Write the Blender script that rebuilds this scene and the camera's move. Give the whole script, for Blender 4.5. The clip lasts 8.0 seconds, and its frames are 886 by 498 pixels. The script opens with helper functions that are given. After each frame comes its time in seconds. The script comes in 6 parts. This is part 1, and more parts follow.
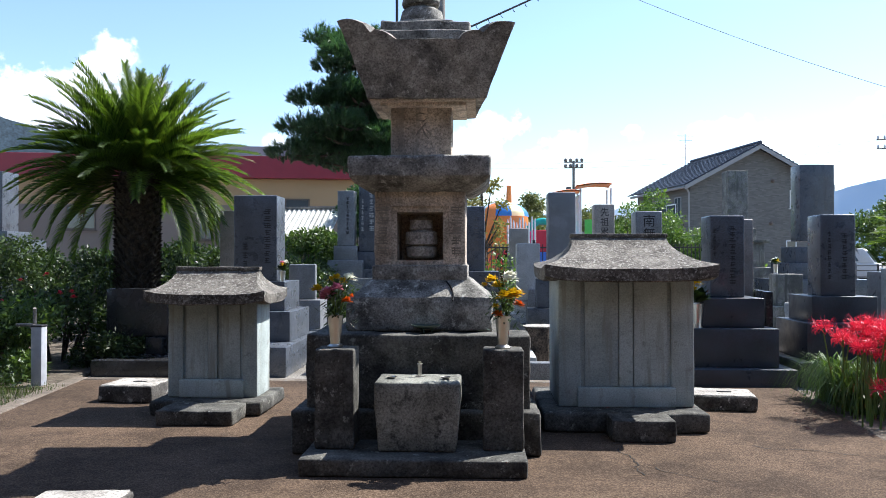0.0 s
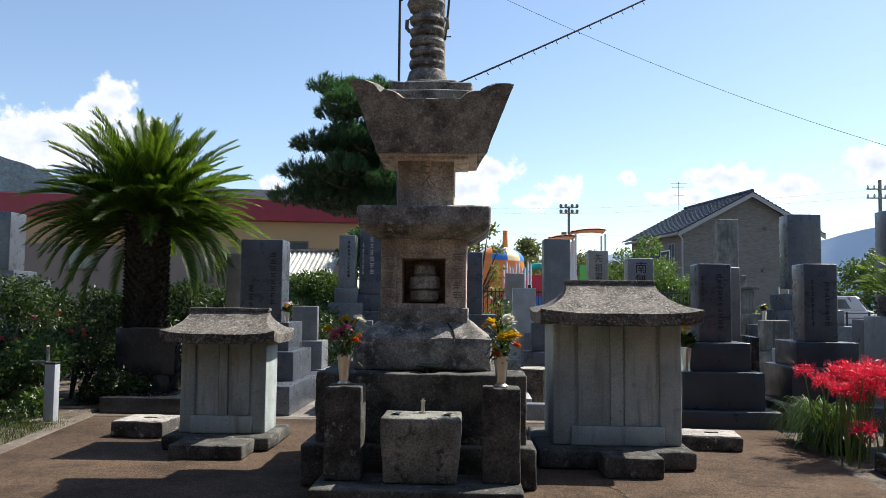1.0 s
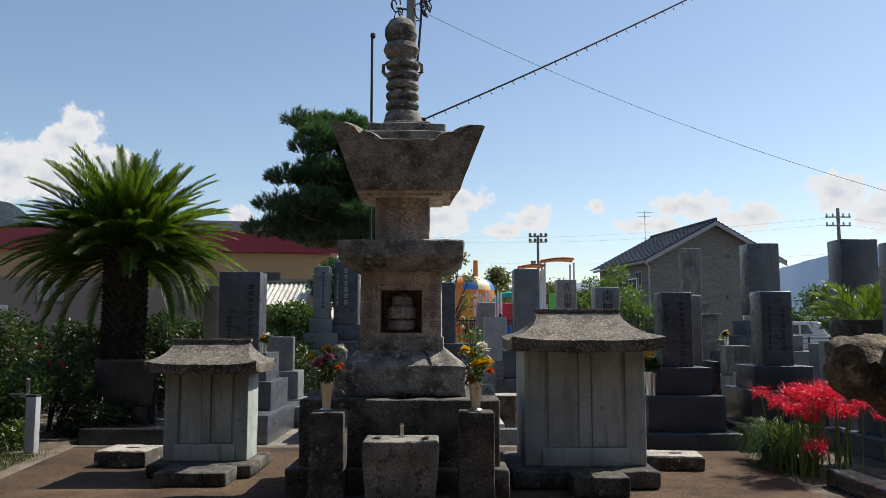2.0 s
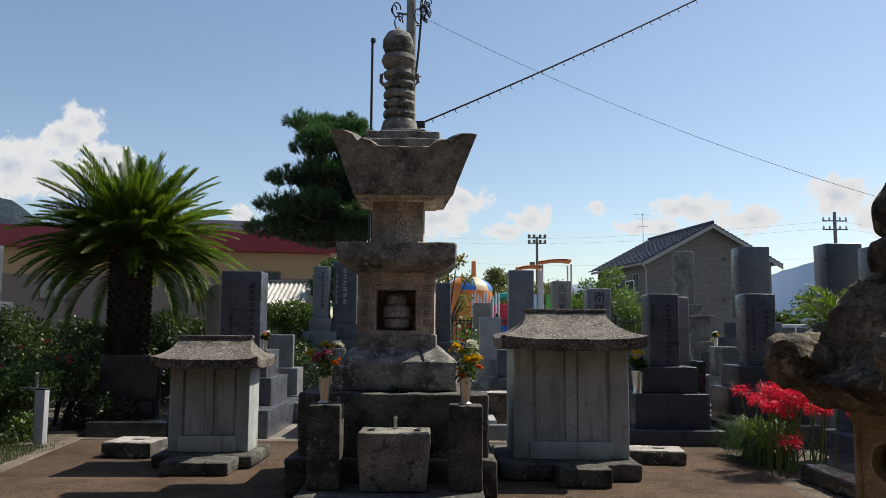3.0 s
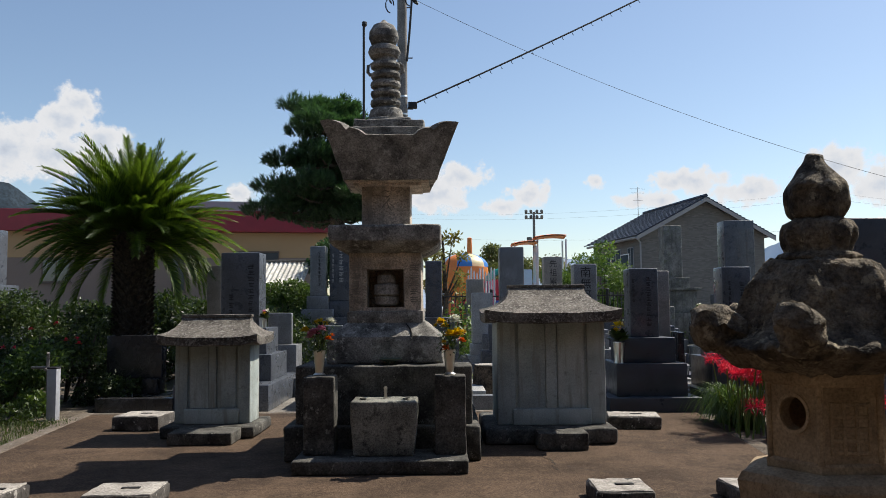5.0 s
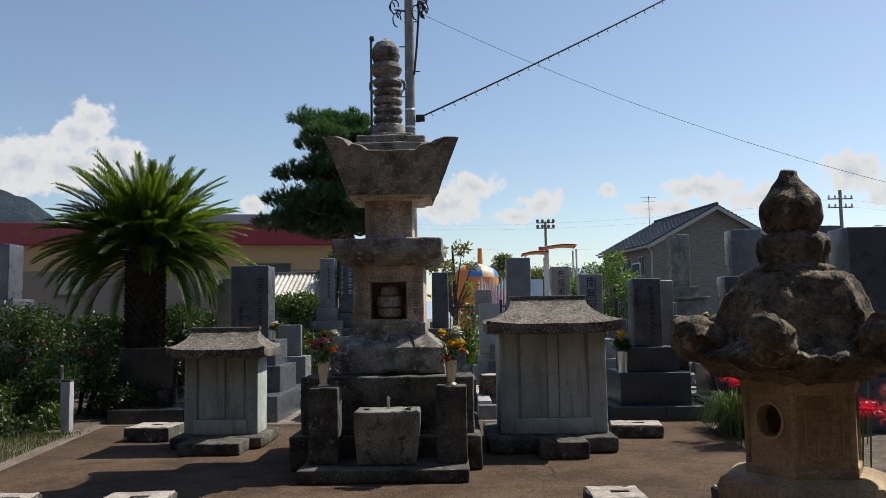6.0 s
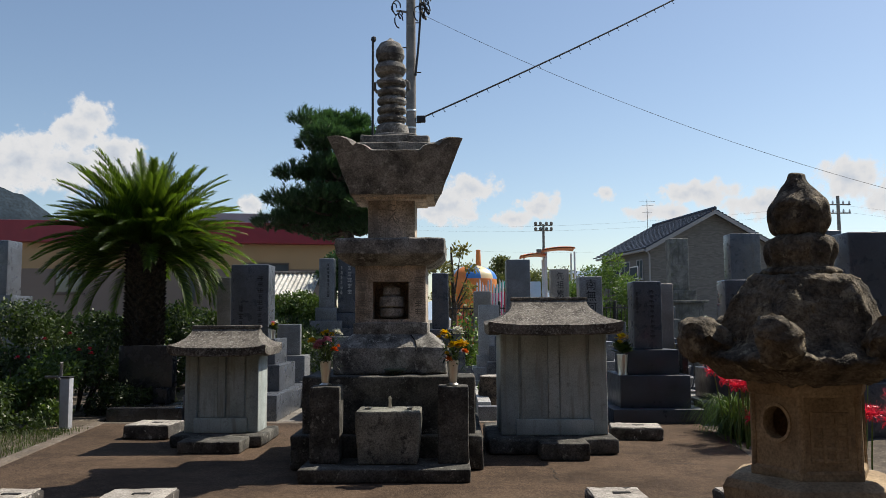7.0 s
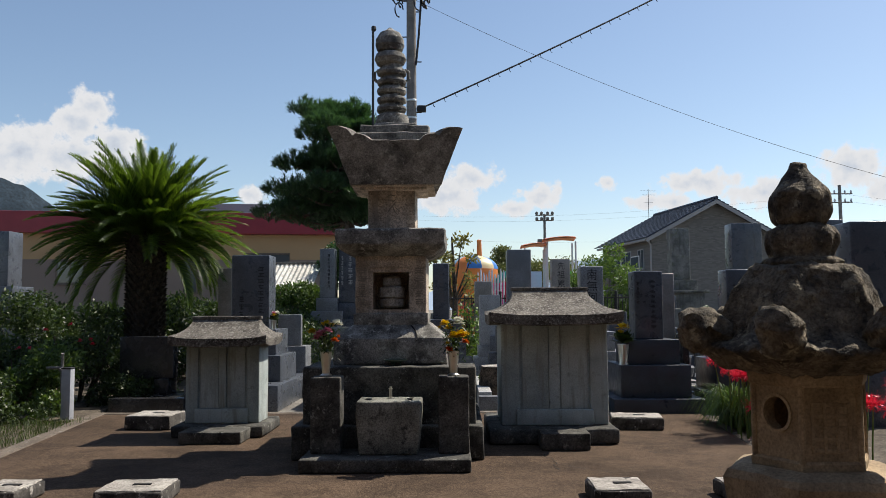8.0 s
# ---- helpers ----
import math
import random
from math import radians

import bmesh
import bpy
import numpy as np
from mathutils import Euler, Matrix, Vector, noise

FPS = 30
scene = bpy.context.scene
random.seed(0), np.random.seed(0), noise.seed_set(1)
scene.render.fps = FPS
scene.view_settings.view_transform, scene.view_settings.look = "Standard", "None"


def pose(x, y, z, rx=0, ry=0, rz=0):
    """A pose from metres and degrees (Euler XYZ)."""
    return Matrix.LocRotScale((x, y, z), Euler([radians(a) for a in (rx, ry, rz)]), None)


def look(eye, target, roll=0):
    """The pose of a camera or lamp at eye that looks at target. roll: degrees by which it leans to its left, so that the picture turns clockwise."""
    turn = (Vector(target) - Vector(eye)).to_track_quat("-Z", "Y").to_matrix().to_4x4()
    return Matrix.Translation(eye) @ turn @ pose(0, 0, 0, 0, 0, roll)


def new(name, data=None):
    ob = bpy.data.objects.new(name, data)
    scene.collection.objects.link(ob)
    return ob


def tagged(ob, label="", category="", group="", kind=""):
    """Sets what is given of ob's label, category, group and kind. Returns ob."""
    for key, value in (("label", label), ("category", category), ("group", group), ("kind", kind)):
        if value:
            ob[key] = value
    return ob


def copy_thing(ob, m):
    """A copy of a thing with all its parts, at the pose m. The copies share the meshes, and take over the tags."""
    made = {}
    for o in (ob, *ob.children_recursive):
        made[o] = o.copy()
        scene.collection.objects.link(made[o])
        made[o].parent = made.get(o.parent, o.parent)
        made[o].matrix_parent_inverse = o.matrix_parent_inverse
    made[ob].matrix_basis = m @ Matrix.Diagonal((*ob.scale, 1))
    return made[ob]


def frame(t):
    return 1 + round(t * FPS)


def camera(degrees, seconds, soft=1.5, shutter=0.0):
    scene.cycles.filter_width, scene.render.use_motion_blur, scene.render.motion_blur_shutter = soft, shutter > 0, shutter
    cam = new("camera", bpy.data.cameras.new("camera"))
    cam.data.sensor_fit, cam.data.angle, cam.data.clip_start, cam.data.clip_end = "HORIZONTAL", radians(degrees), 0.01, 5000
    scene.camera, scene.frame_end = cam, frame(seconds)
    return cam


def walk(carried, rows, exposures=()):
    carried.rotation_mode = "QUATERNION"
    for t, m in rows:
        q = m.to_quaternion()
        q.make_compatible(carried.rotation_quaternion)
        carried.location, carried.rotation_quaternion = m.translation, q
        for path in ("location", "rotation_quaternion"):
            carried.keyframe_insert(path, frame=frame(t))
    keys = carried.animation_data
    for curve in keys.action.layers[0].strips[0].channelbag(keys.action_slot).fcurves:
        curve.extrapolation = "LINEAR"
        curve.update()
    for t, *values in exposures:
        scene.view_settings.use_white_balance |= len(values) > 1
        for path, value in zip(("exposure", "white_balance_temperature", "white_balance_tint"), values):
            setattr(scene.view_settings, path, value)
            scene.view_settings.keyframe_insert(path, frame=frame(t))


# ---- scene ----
cam = camera(58.0, 8.0, soft=0.72)
PATH = [
    (0, (0.391, -4.659, 1.28), (0.301, -2.661, 1.304), 0.0),
    (0.5, (0.419, -4.843, 1.278), (0.326, -2.846, 1.352), 0.5),
    (1, (0.356, -5.04, 1.282), (0.277, -3.046, 1.414), 0.6),
    (1.5, (0.304, -5.25, 1.286), (0.261, -3.258, 1.456), 0.3),
    (2, (0.319, -5.383, 1.279), (0.315, -3.394, 1.484), -0.0),
    (3.5, (0.39, -5.872, 1.255), (0.386, -3.883, 1.461), 0.6),
    (4, (0.347, -5.993, 1.253), (0.358, -4.0, 1.413), 0.5),
    (4.5, (0.408, -6.071, 1.254), (0.425, -4.076, 1.398), -0.1),
    (6, (0.607, -6.303, 1.271), (0.572, -4.311, 1.443), -0.9),
    (6.5, (0.568, -6.319, 1.266), (0.541, -4.328, 1.453), -0.7),
    (7, (0.557, -6.311, 1.26), (0.529, -4.318, 1.436), -0.3),
    (7.5, (0.557, -6.305, 1.259), (0.524, -4.312, 1.421), -0.0),
    (8, (0.564, -6.296, 1.264), (0.533, -4.302, 1.415), -0.4),
]
walk(cam, [(t, look(eye, aim, lean)) for t, eye, aim, lean in PATH],
     exposures=[(0, 1.14, 5980, 10), (0.5, 0.98, 6180, 10), (1.0, 0.69, 6450, 10), (1.5, 0.44, 6640, 10), (2.0, 0.33, 6740, 10), (3.5, 0.24, 6780, 10), (4.0, 0.22, 6740, 10), (4.5, 0.32, 6620, 10), (6.5, 0.2, 6780, 10), (8.0, 0.28, 6660, 10)])

# ---- sky, sun ----
SUN = Vector((0.675, 0.44, 1.0)).normalized()
world = bpy.data.worlds.new("sky")
scene.world = world
world.use_nodes = True
wn = world.node_tree
sky = wn.nodes.new("ShaderNodeTexSky")
sky.sky_type, sky.sun_disc = "NISHITA", False
sky.sun_elevation, sky.sun_rotation = math.asin(SUN.z), math.atan2(SUN.x, SUN.y)
sky.air_density, sky.dust_density, sky.ozone_density = 1.0, 0.55, 1.5
wn.links.new(sky.outputs[0], wn.nodes["Background"].inputs[0])
wn.nodes["Background"].inputs[1].default_value = 0.111
sun = new("sun", bpy.data.lights.new("sun", "SUN"))
sun.data.energy, sun.data.angle, sun.data.color = 5.0, radians(0.6), (1.0, 0.94, 0.84)
sun.matrix_world = look(SUN * 60, (0, 0, 0))


# ---- materials ----
def nodes_of(name):
    m = bpy.data.materials.new(name)
    m.use_nodes = True
    return m, m.node_tree, m.node_tree.nodes["Principled BSDF"]


def put(nt, kind, **values):
    n = nt.nodes.new(kind)
    for k, v in values.items():
        n.inputs[k.replace("_", " ")].default_value = v
    return n


def coords(nt):
    """Object coordinates, shifted for each object."""
    tc = nt.nodes.new("ShaderNodeTexCoord")
    info = nt.nodes.new("ShaderNodeObjectInfo")
    sc = nt.nodes.new("ShaderNodeMath")
    sc.operation = "MULTIPLY"
    sc.inputs[1].default_value = 7.0
    nt.links.new(info.outputs["Random"], sc.inputs[0])
    add = nt.nodes.new("ShaderNodeVectorMath")
    nt.links.new(tc.outputs["Object"], add.inputs[0])
    nt.links.new(sc.outputs[0], add.inputs[1])
    return add.outputs[0]


def noise_tex(nt, vec, scale, detail=4.0, rough=0.6):
    n = put(nt, "ShaderNodeTexNoise", Scale=scale, Detail=detail, Roughness=rough)
    nt.links.new(vec, n.inputs["Vector"])
    return n.outputs["Fac"]


def ramp(nt, fac, stops):
    r = nt.nodes.new("ShaderNodeValToRGB")
    e = r.color_ramp.elements
    while len(e) < len(stops):
        e.new(0.5)
    for k, (p, c) in enumerate(stops):
        e[k].position = p
        e[k].color = (*c, 1) if len(c) == 3 else c
    nt.links.new(fac, r.inputs[0])
    return r.outputs[0]


def mix(nt, fac, a, b, kind="MIX"):
    m = nt.nodes.new("ShaderNodeMix")
    m.data_type, m.blend_type = "RGBA", kind
    for sock, v in ((m.inputs[0], fac), (m.inputs[6], a), (m.inputs[7], b)):
        if isinstance(v, (int, float)):
            sock.default_value = v
        elif isinstance(v, tuple):
            sock.default_value = (*v, 1)
        else:
            nt.links.new(v, sock)
    return m.outputs[2]


def bump(nt, bsdf, height, strength, distance):
    b = nt.nodes.new("ShaderNodeBump")
    b.inputs["Strength"].default_value, b.inputs["Distance"].default_value = strength, distance
    nt.links.new(height, b.inputs["Height"])
    nt.links.new(b.outputs[0], bsdf.inputs["Normal"])


def surface(name, dark, light, big=3.0, grain=60.0, rough=0.9, relief=0.004, patch=None, patch_at=(0.54, 0.6), streak=None, spec=0.3, patch_scale=9.0, speckle=0.75):
    """A mottled surface: two scales of tone, fine relief, and patches of lichen or wear."""
    m, nt, b = nodes_of(name)
    v = coords(nt)
    base = ramp(nt, noise_tex(nt, v, big, 6), [(0.36, dark), (0.62, light)])
    fine = noise_tex(nt, v, grain, 3, 0.7)
    col = mix(nt, speckle, base, ramp(nt, fine, [(0.34, (0.35, 0.35, 0.35)), (0.5, (1.0, 1.0, 1.0)), (0.66, (1.5, 1.5, 1.5))]), "MULTIPLY")
    if patch:
        col = mix(nt, ramp(nt, noise_tex(nt, v, patch_scale, 9, 0.75), [(patch_at[0], (0, 0, 0)), (patch_at[1], (1, 1, 1))]), col, patch)
    if streak:
        mp = nt.nodes.new("ShaderNodeMapping")
        mp.inputs["Scale"].default_value = (14, 14, 1.1)
        nt.links.new(v, mp.inputs["Vector"])
        col = mix(nt, ramp(nt, noise_tex(nt, mp.outputs[0], 1.0, 5), [(0.52, (0, 0, 0)), (0.66, (0.8, 0.8, 0.8))]), col, streak)
    nt.links.new(col, b.inputs["Base Color"])
    b.inputs["Roughness"].default_value = rough
    b.inputs["Specular IOR Level"].default_value = spec
    if relief:
        bump(nt, b, mix(nt, 0.5, noise_tex(nt, v, grain * 0.6, 5, 0.7), noise_tex(nt, v, big * 5, 5)), 0.8, relief)
    return m


def plain(name, color, rough=0.6, metal=0.0, wear=0.18, scale=14.0):
    m, nt, b = nodes_of(name)
    v = coords(nt)
    lo = tuple(c * (1 - wear) for c in color)
    hi = tuple(min(1, c * (1 + wear)) for c in color)
    nt.links.new(ramp(nt, noise_tex(nt, v, scale, 5), [(0.3, lo), (0.7, hi)]), b.inputs["Base Color"])
    b.inputs["Roughness"].default_value, b.inputs["Metallic"].default_value = rough, metal
    return m


def granite(name, tone, rough=0.3, speck=0.5):
    """Sawn or polished granite with crystals."""
    m, nt, b = nodes_of(name)
    v = coords(nt)
    vo = nt.nodes.new("ShaderNodeTexVoronoi")
    vo.inputs["Scale"].default_value = 260
    nt.links.new(v, vo.inputs["Vector"])
    sp = ramp(nt, vo.outputs["Color"], [(0.2, tuple(c * (1 - speck) for c in tone)), (0.8, tuple(min(1, c * (1 + speck)) for c in tone))])
    stain = ramp(nt, noise_tex(nt, v, 4, 6), [(0.35, (0.72, 0.72, 0.7)), (0.65, (1.08, 1.08, 1.08))])
    nt.links.new(mix(nt, 1.0, sp, stain, "MULTIPLY"), b.inputs["Base Color"])
    nt.links.new(ramp(nt, noise_tex(nt, v, 7, 5), [(0.3, (rough * 0.7,) * 3), (0.75, (min(1, rough * 1.7),) * 3)]), b.inputs["Roughness"])
    return m


def leafy(name, dark, light, glow, gloss=0.45, thin=0.4):
    """Leaves: light passes through in part; each leaf has its own tone."""
    m, nt, b = nodes_of(name)
    geo = nt.nodes.new("ShaderNodeNewGeometry")
    col = ramp(nt, geo.outputs["Random Per Island"], [(0.0, dark), (1.0, light)])
    nt.links.new(col, b.inputs["Base Color"])
    b.inputs["Roughness"].default_value = gloss
    tr = nt.nodes.new("ShaderNodeBsdfTranslucent")
    nt.links.new(mix(nt, 1.0, col, glow, "MULTIPLY"), tr.inputs[0])
    ms = nt.nodes.new("ShaderNodeMixShader")
    ms.inputs[0].default_value = thin
    nt.links.new(b.outputs[0], ms.inputs[1])
    nt.links.new(tr.outputs[0], ms.inputs[2])
    nt.links.new(ms.outputs[0], nt.nodes["Material Output"].inputs[0])
    return m


OLD = surface("weathered_andesite", (0.085, 0.081, 0.073), (0.32, 0.304, 0.272), 5, 75, patch=(0.44, 0.43, 0.385), patch_at=(0.56, 0.62), relief=0.012, patch_scale=20)
OLD_WARM = surface("weathered_tuff", (0.3, 0.247, 0.195), (0.62, 0.525, 0.425), 5, 70, patch=(0.16, 0.145, 0.125), patch_at=(0.57, 0.68), streak=(0.27, 0.24, 0.2), relief=0.005)
OLD_DARK = surface("dark_mottled_stone", (0.032, 0.031, 0.028), (0.12, 0.115, 0.102), 5, 65, patch=(0.25, 0.245, 0.215), patch_at=(0.58, 0.65), relief=0.01, patch_scale=16)
BURN = surface("burner_stone", (0.13, 0.13, 0.112), (0.27, 0.27, 0.235), 4, 80, patch=(0.045, 0.047, 0.042), patch_at=(0.52, 0.64), relief=0.004)
HOKORA = surface("greenish_cut_stone", (0.31, 0.355, 0.345), (0.46, 0.51, 0.495), 2.5, 90, patch=(0.23, 0.245, 0.225), patch_at=(0.56, 0.7), streak=(0.27, 0.275, 0.24), relief=0.001, speckle=0.3)
ROOFST = surface("lichened_roof_stone", (0.06, 0.052, 0.044), (0.165, 0.148, 0.128), 7, 60, patch=(0.3, 0.285, 0.255), patch_at=(0.53, 0.58), relief=0.014, patch_scale=40)
LANT = surface("lantern_tuff", (0.26, 0.19, 0.12), (0.46, 0.35, 0.225), 4, 80, patch=(0.19, 0.145, 0.098), patch_at=(0.54, 0.72), relief=0.006, speckle=0.45)
LANT_TOP = surface("lantern_cap_stone", (0.046, 0.039, 0.031), (0.225, 0.186, 0.136), 8, 55, patch=(0.36, 0.31, 0.22), patch_at=(0.56, 0.62), relief=0.05)
VEINED = surface("dark_veined_stone", (0.035, 0.032, 0.03), (0.12, 0.11, 0.1), 6, 60, patch=(0.4, 0.38, 0.35), patch_at=(0.58, 0.62), relief=0.008, patch_scale=14)
FLAT = surface("pale_footing_stone", (0.24, 0.22, 0.195), (0.42, 0.39, 0.35), 6, 60, patch=(0.16, 0.15, 0.14), patch_at=(0.55, 0.65), relief=0.006)
CURB = surface("pale_concrete", (0.085, 0.068, 0.053), (0.165, 0.135, 0.107), 3, 90, patch=(0.22, 0.21, 0.19), patch_at=(0.55, 0.65), relief=0.002)
GR_DARK = granite("dark_grey_granite", (0.085, 0.095, 0.115), 0.28)
GR_DEEP = granite("deep_blue_grey_granite", (0.046, 0.054, 0.07), 0.36)
GR_MID = granite("mid_grey_granite", (0.2, 0.207, 0.22), 0.38)
GR_LIGHT = granite("pale_granite", (0.42, 0.42, 0.41), 0.5, 0.35)
GR_WARM = granite("brownish_granite", (0.3, 0.27, 0.245), 0.5, 0.35)
GR_BLACK = granite("black_granite", (0.03, 0.03, 0.033), 0.22)
GR_OLD = surface("mossy_grave_stone", (0.13, 0.13, 0.12), (0.3, 0.295, 0.27), 4, 80, patch=(0.16, 0.17, 0.12), patch_at=(0.53, 0.63), streak=(0.1, 0.1, 0.09), relief=0.003)
INK = plain("ink_in_cut_letters", (0.015, 0.015, 0.017), 0.8)
# Strokes of cut letters, plain and worn; shade in the cuts is their colour.
CUT = plain("shaded_cut_letters", (0.11, 0.11, 0.115), 0.9)
WORN_CUT = plain("worn_cut_letters", (0.25, 0.22, 0.18), 0.95, 0, 0.4)
STEEL = plain("stainless_steel", (0.62, 0.6, 0.56), 0.28, 1.0, 0.08)
BRONZE = plain("green_bronze", (0.1, 0.14, 0.12), 0.5, 0.6)
# Flat black standing for the shade inside cracks, slots and the hatch.
GAP_SHADE = plain("stain_and_gap_shade", (0.01, 0.01, 0.01), 0.95)
# White paint darkened and tinted blue for the shade round the post.
POST_SHADED = plain("shaded_white_paint", (0.36, 0.375, 0.41), 0.55, 0, 0.1)
WHITE = plain("white_paint", (0.55, 0.56, 0.59), 0.5, 0, 0.08)
BLACK = plain("black_rubber", (0.012, 0.012, 0.014), 0.6)
POLE = surface("pole_concrete", (0.15, 0.14, 0.13), (0.26, 0.24, 0.22), 3, 60, relief=0.001)
WOOD = surface("bark", (0.035, 0.028, 0.022), (0.13, 0.1, 0.075), 10, 40, relief=0.02)
BARK_CYCAD = surface("cycad_bark", (0.017, 0.0145, 0.012), (0.062, 0.05, 0.038), 14, 60, relief=0.02)
SOIL = surface("soil", (0.045, 0.036, 0.027), (0.13, 0.105, 0.08), 2.5, 40, relief=0.02, patch=(0.24, 0.21, 0.17), patch_at=(0.56, 0.64))
GRAVEL = surface("gravel_ground", (0.12, 0.109, 0.095), (0.25, 0.232, 0.205), 1.5, 45, relief=0.03)
LEAF = leafy("shrub_leaf", (0.01, 0.022, 0.008), (0.075, 0.112, 0.03), (0.9, 1.0, 0.5))
LEAF_LIGHT = leafy("young_leaf", (0.055, 0.115, 0.022), (0.17, 0.26, 0.06), (0.95, 1.0, 0.5))
LEAF_MID = leafy("hedge_leaf", (0.03, 0.062, 0.014), (0.12, 0.185, 0.045), (0.95, 1.0, 0.5))
LEAF_STRAP = leafy("strap_leaf", (0.035, 0.075, 0.014), (0.12, 0.19, 0.04), (0.95, 1.0, 0.5))
LEAF_FAR = leafy("tree_leaf", (0.075, 0.1, 0.035), (0.19, 0.21, 0.085), (1.0, 0.95, 0.5))
LEAF_DRY = leafy("autumn_leaf", (0.15, 0.15, 0.045), (0.3, 0.29, 0.1), (1.0, 0.9, 0.5))
NEEDLE = leafy("pine_needle", (0.02, 0.05, 0.026), (0.095, 0.17, 0.075), (0.8, 1.0, 0.5))
FROND = leafy("cycad_leaflet", (0.016, 0.036, 0.009), (0.1, 0.16, 0.03), (1.5, 1.5, 0.5), 0.45, 0.55)
FROND_DRY = leafy("dry_cycad_leaflet", (0.22, 0.15, 0.09), (0.4, 0.3, 0.2), (1.0, 0.9, 0.7), 0.6)
GRASS = leafy("grass_blade", (0.028, 0.046, 0.01), (0.085, 0.12, 0.024), (1.0, 1.0, 0.5))
RED_PETAL = leafy("red_petal", (0.55, 0.014, 0.05), (0.82, 0.05, 0.11), (1.0, 0.6, 0.6))
STEM = leafy("flower_stem", (0.1, 0.16, 0.045), (0.17, 0.25, 0.07), (1.0, 1.0, 0.5))
PETAL = {
    "yellow": leafy("yellow_petal", (0.65, 0.42, 0.01), (0.8, 0.6, 0.02), (1.0, 0.9, 0.4)),
    "white": leafy("white_petal", (0.7, 0.69, 0.6), (0.85, 0.85, 0.8), (1.0, 1.0, 0.9)),
    "pink": leafy("pink_petal", (0.5, 0.12, 0.22), (0.75, 0.4, 0.5), (1.0, 0.7, 0.8)),
    "orange": leafy("orange_petal", (0.6, 0.12, 0.01), (0.75, 0.22, 0.02), (1.0, 0.7, 0.4)),
}


def paving(name):
    """Concrete washed to show small brown stones, with stains."""
    m, nt, b = nodes_of(name)
    v = coords(nt)
    vo = nt.nodes.new("ShaderNodeTexVoronoi")
    vo.inputs["Scale"].default_value = 120
    nt.links.new(v, vo.inputs["Vector"])
    peb = ramp(nt, vo.outputs["Color"], [(0.1, (0.058, 0.038, 0.026)), (0.5, (0.096, 0.066, 0.045)), (0.95, (0.175, 0.127, 0.091))])
    gap = ramp(nt, vo.outputs["Distance"], [(0.25, (1, 1, 1)), (0.65, (0.72, 0.72, 0.72))])
    col = mix(nt, 1.0, peb, gap, "MULTIPLY")
    st = ramp(nt, noise_tex(nt, v, 0.9, 7, 0.65), [(0.33, (0.6, 0.59, 0.58)), (0.5, (1.0, 0.98, 0.96)), (0.68, (1.3, 1.27, 1.22))])
    stain_and_gap_shade = ramp(nt, noise_tex(nt, v, 3.5, 6, 0.7), [(0.38, (0.72, 0.72, 0.73)), (0.56, (1.06, 1.06, 1.06))])
    nt.links.new(mix(nt, 1.0, mix(nt, 1.0, col, st, "MULTIPLY"), stain_and_gap_shade, "MULTIPLY"), b.inputs["Base Color"])
    b.inputs["Roughness"].default_value = 0.95
    b.inputs["Specular IOR Level"].default_value = 0.15
    bump(nt, b, vo.outputs["Distance"], 0.5, 0.004)
    return m


PAVE = paving("washed_concrete")


# ---- builders ----
def thing(name, label, category, at=(0, 0, 0), rz=0, group="", kind=""):
    ob = new(name)
    ob.matrix_world = pose(*at, 0, 0, rz)
    ob.empty_display_size = 0.1
    return tagged(ob, label, category, group, kind)


def part(name, bm, material, parent, label="", smooth=True, crease=24):
    me = bpy.data.meshes.new(name)
    bm.to_mesh(me)
    bm.free()
    me.materials.append(material)
    if smooth:
        me.shade_smooth()
        me.set_sharp_from_angle(angle=radians(crease))
    ob = new(name, me)
    ob.parent = parent
    return tagged(ob, label)


def raw(name, verts, faces, material, parent=None, label="", smooth=False):
    me = bpy.data.meshes.new(name)
    me.from_pydata(verts, [], faces)
    me.materials.append(material)
    if smooth:
        me.shade_smooth()
    ob = new(name, me)
    ob.parent = parent
    return tagged(ob, label)


def ticks(a, b, r, step):
    n = max(1, round((b - a - 2 * r) / step))
    inner = [a + r + (b - a - 2 * r) * k / n for k in range(n + 1)]
    return [a, a + r * 0.35] + inner + [b - r * 0.35, b]


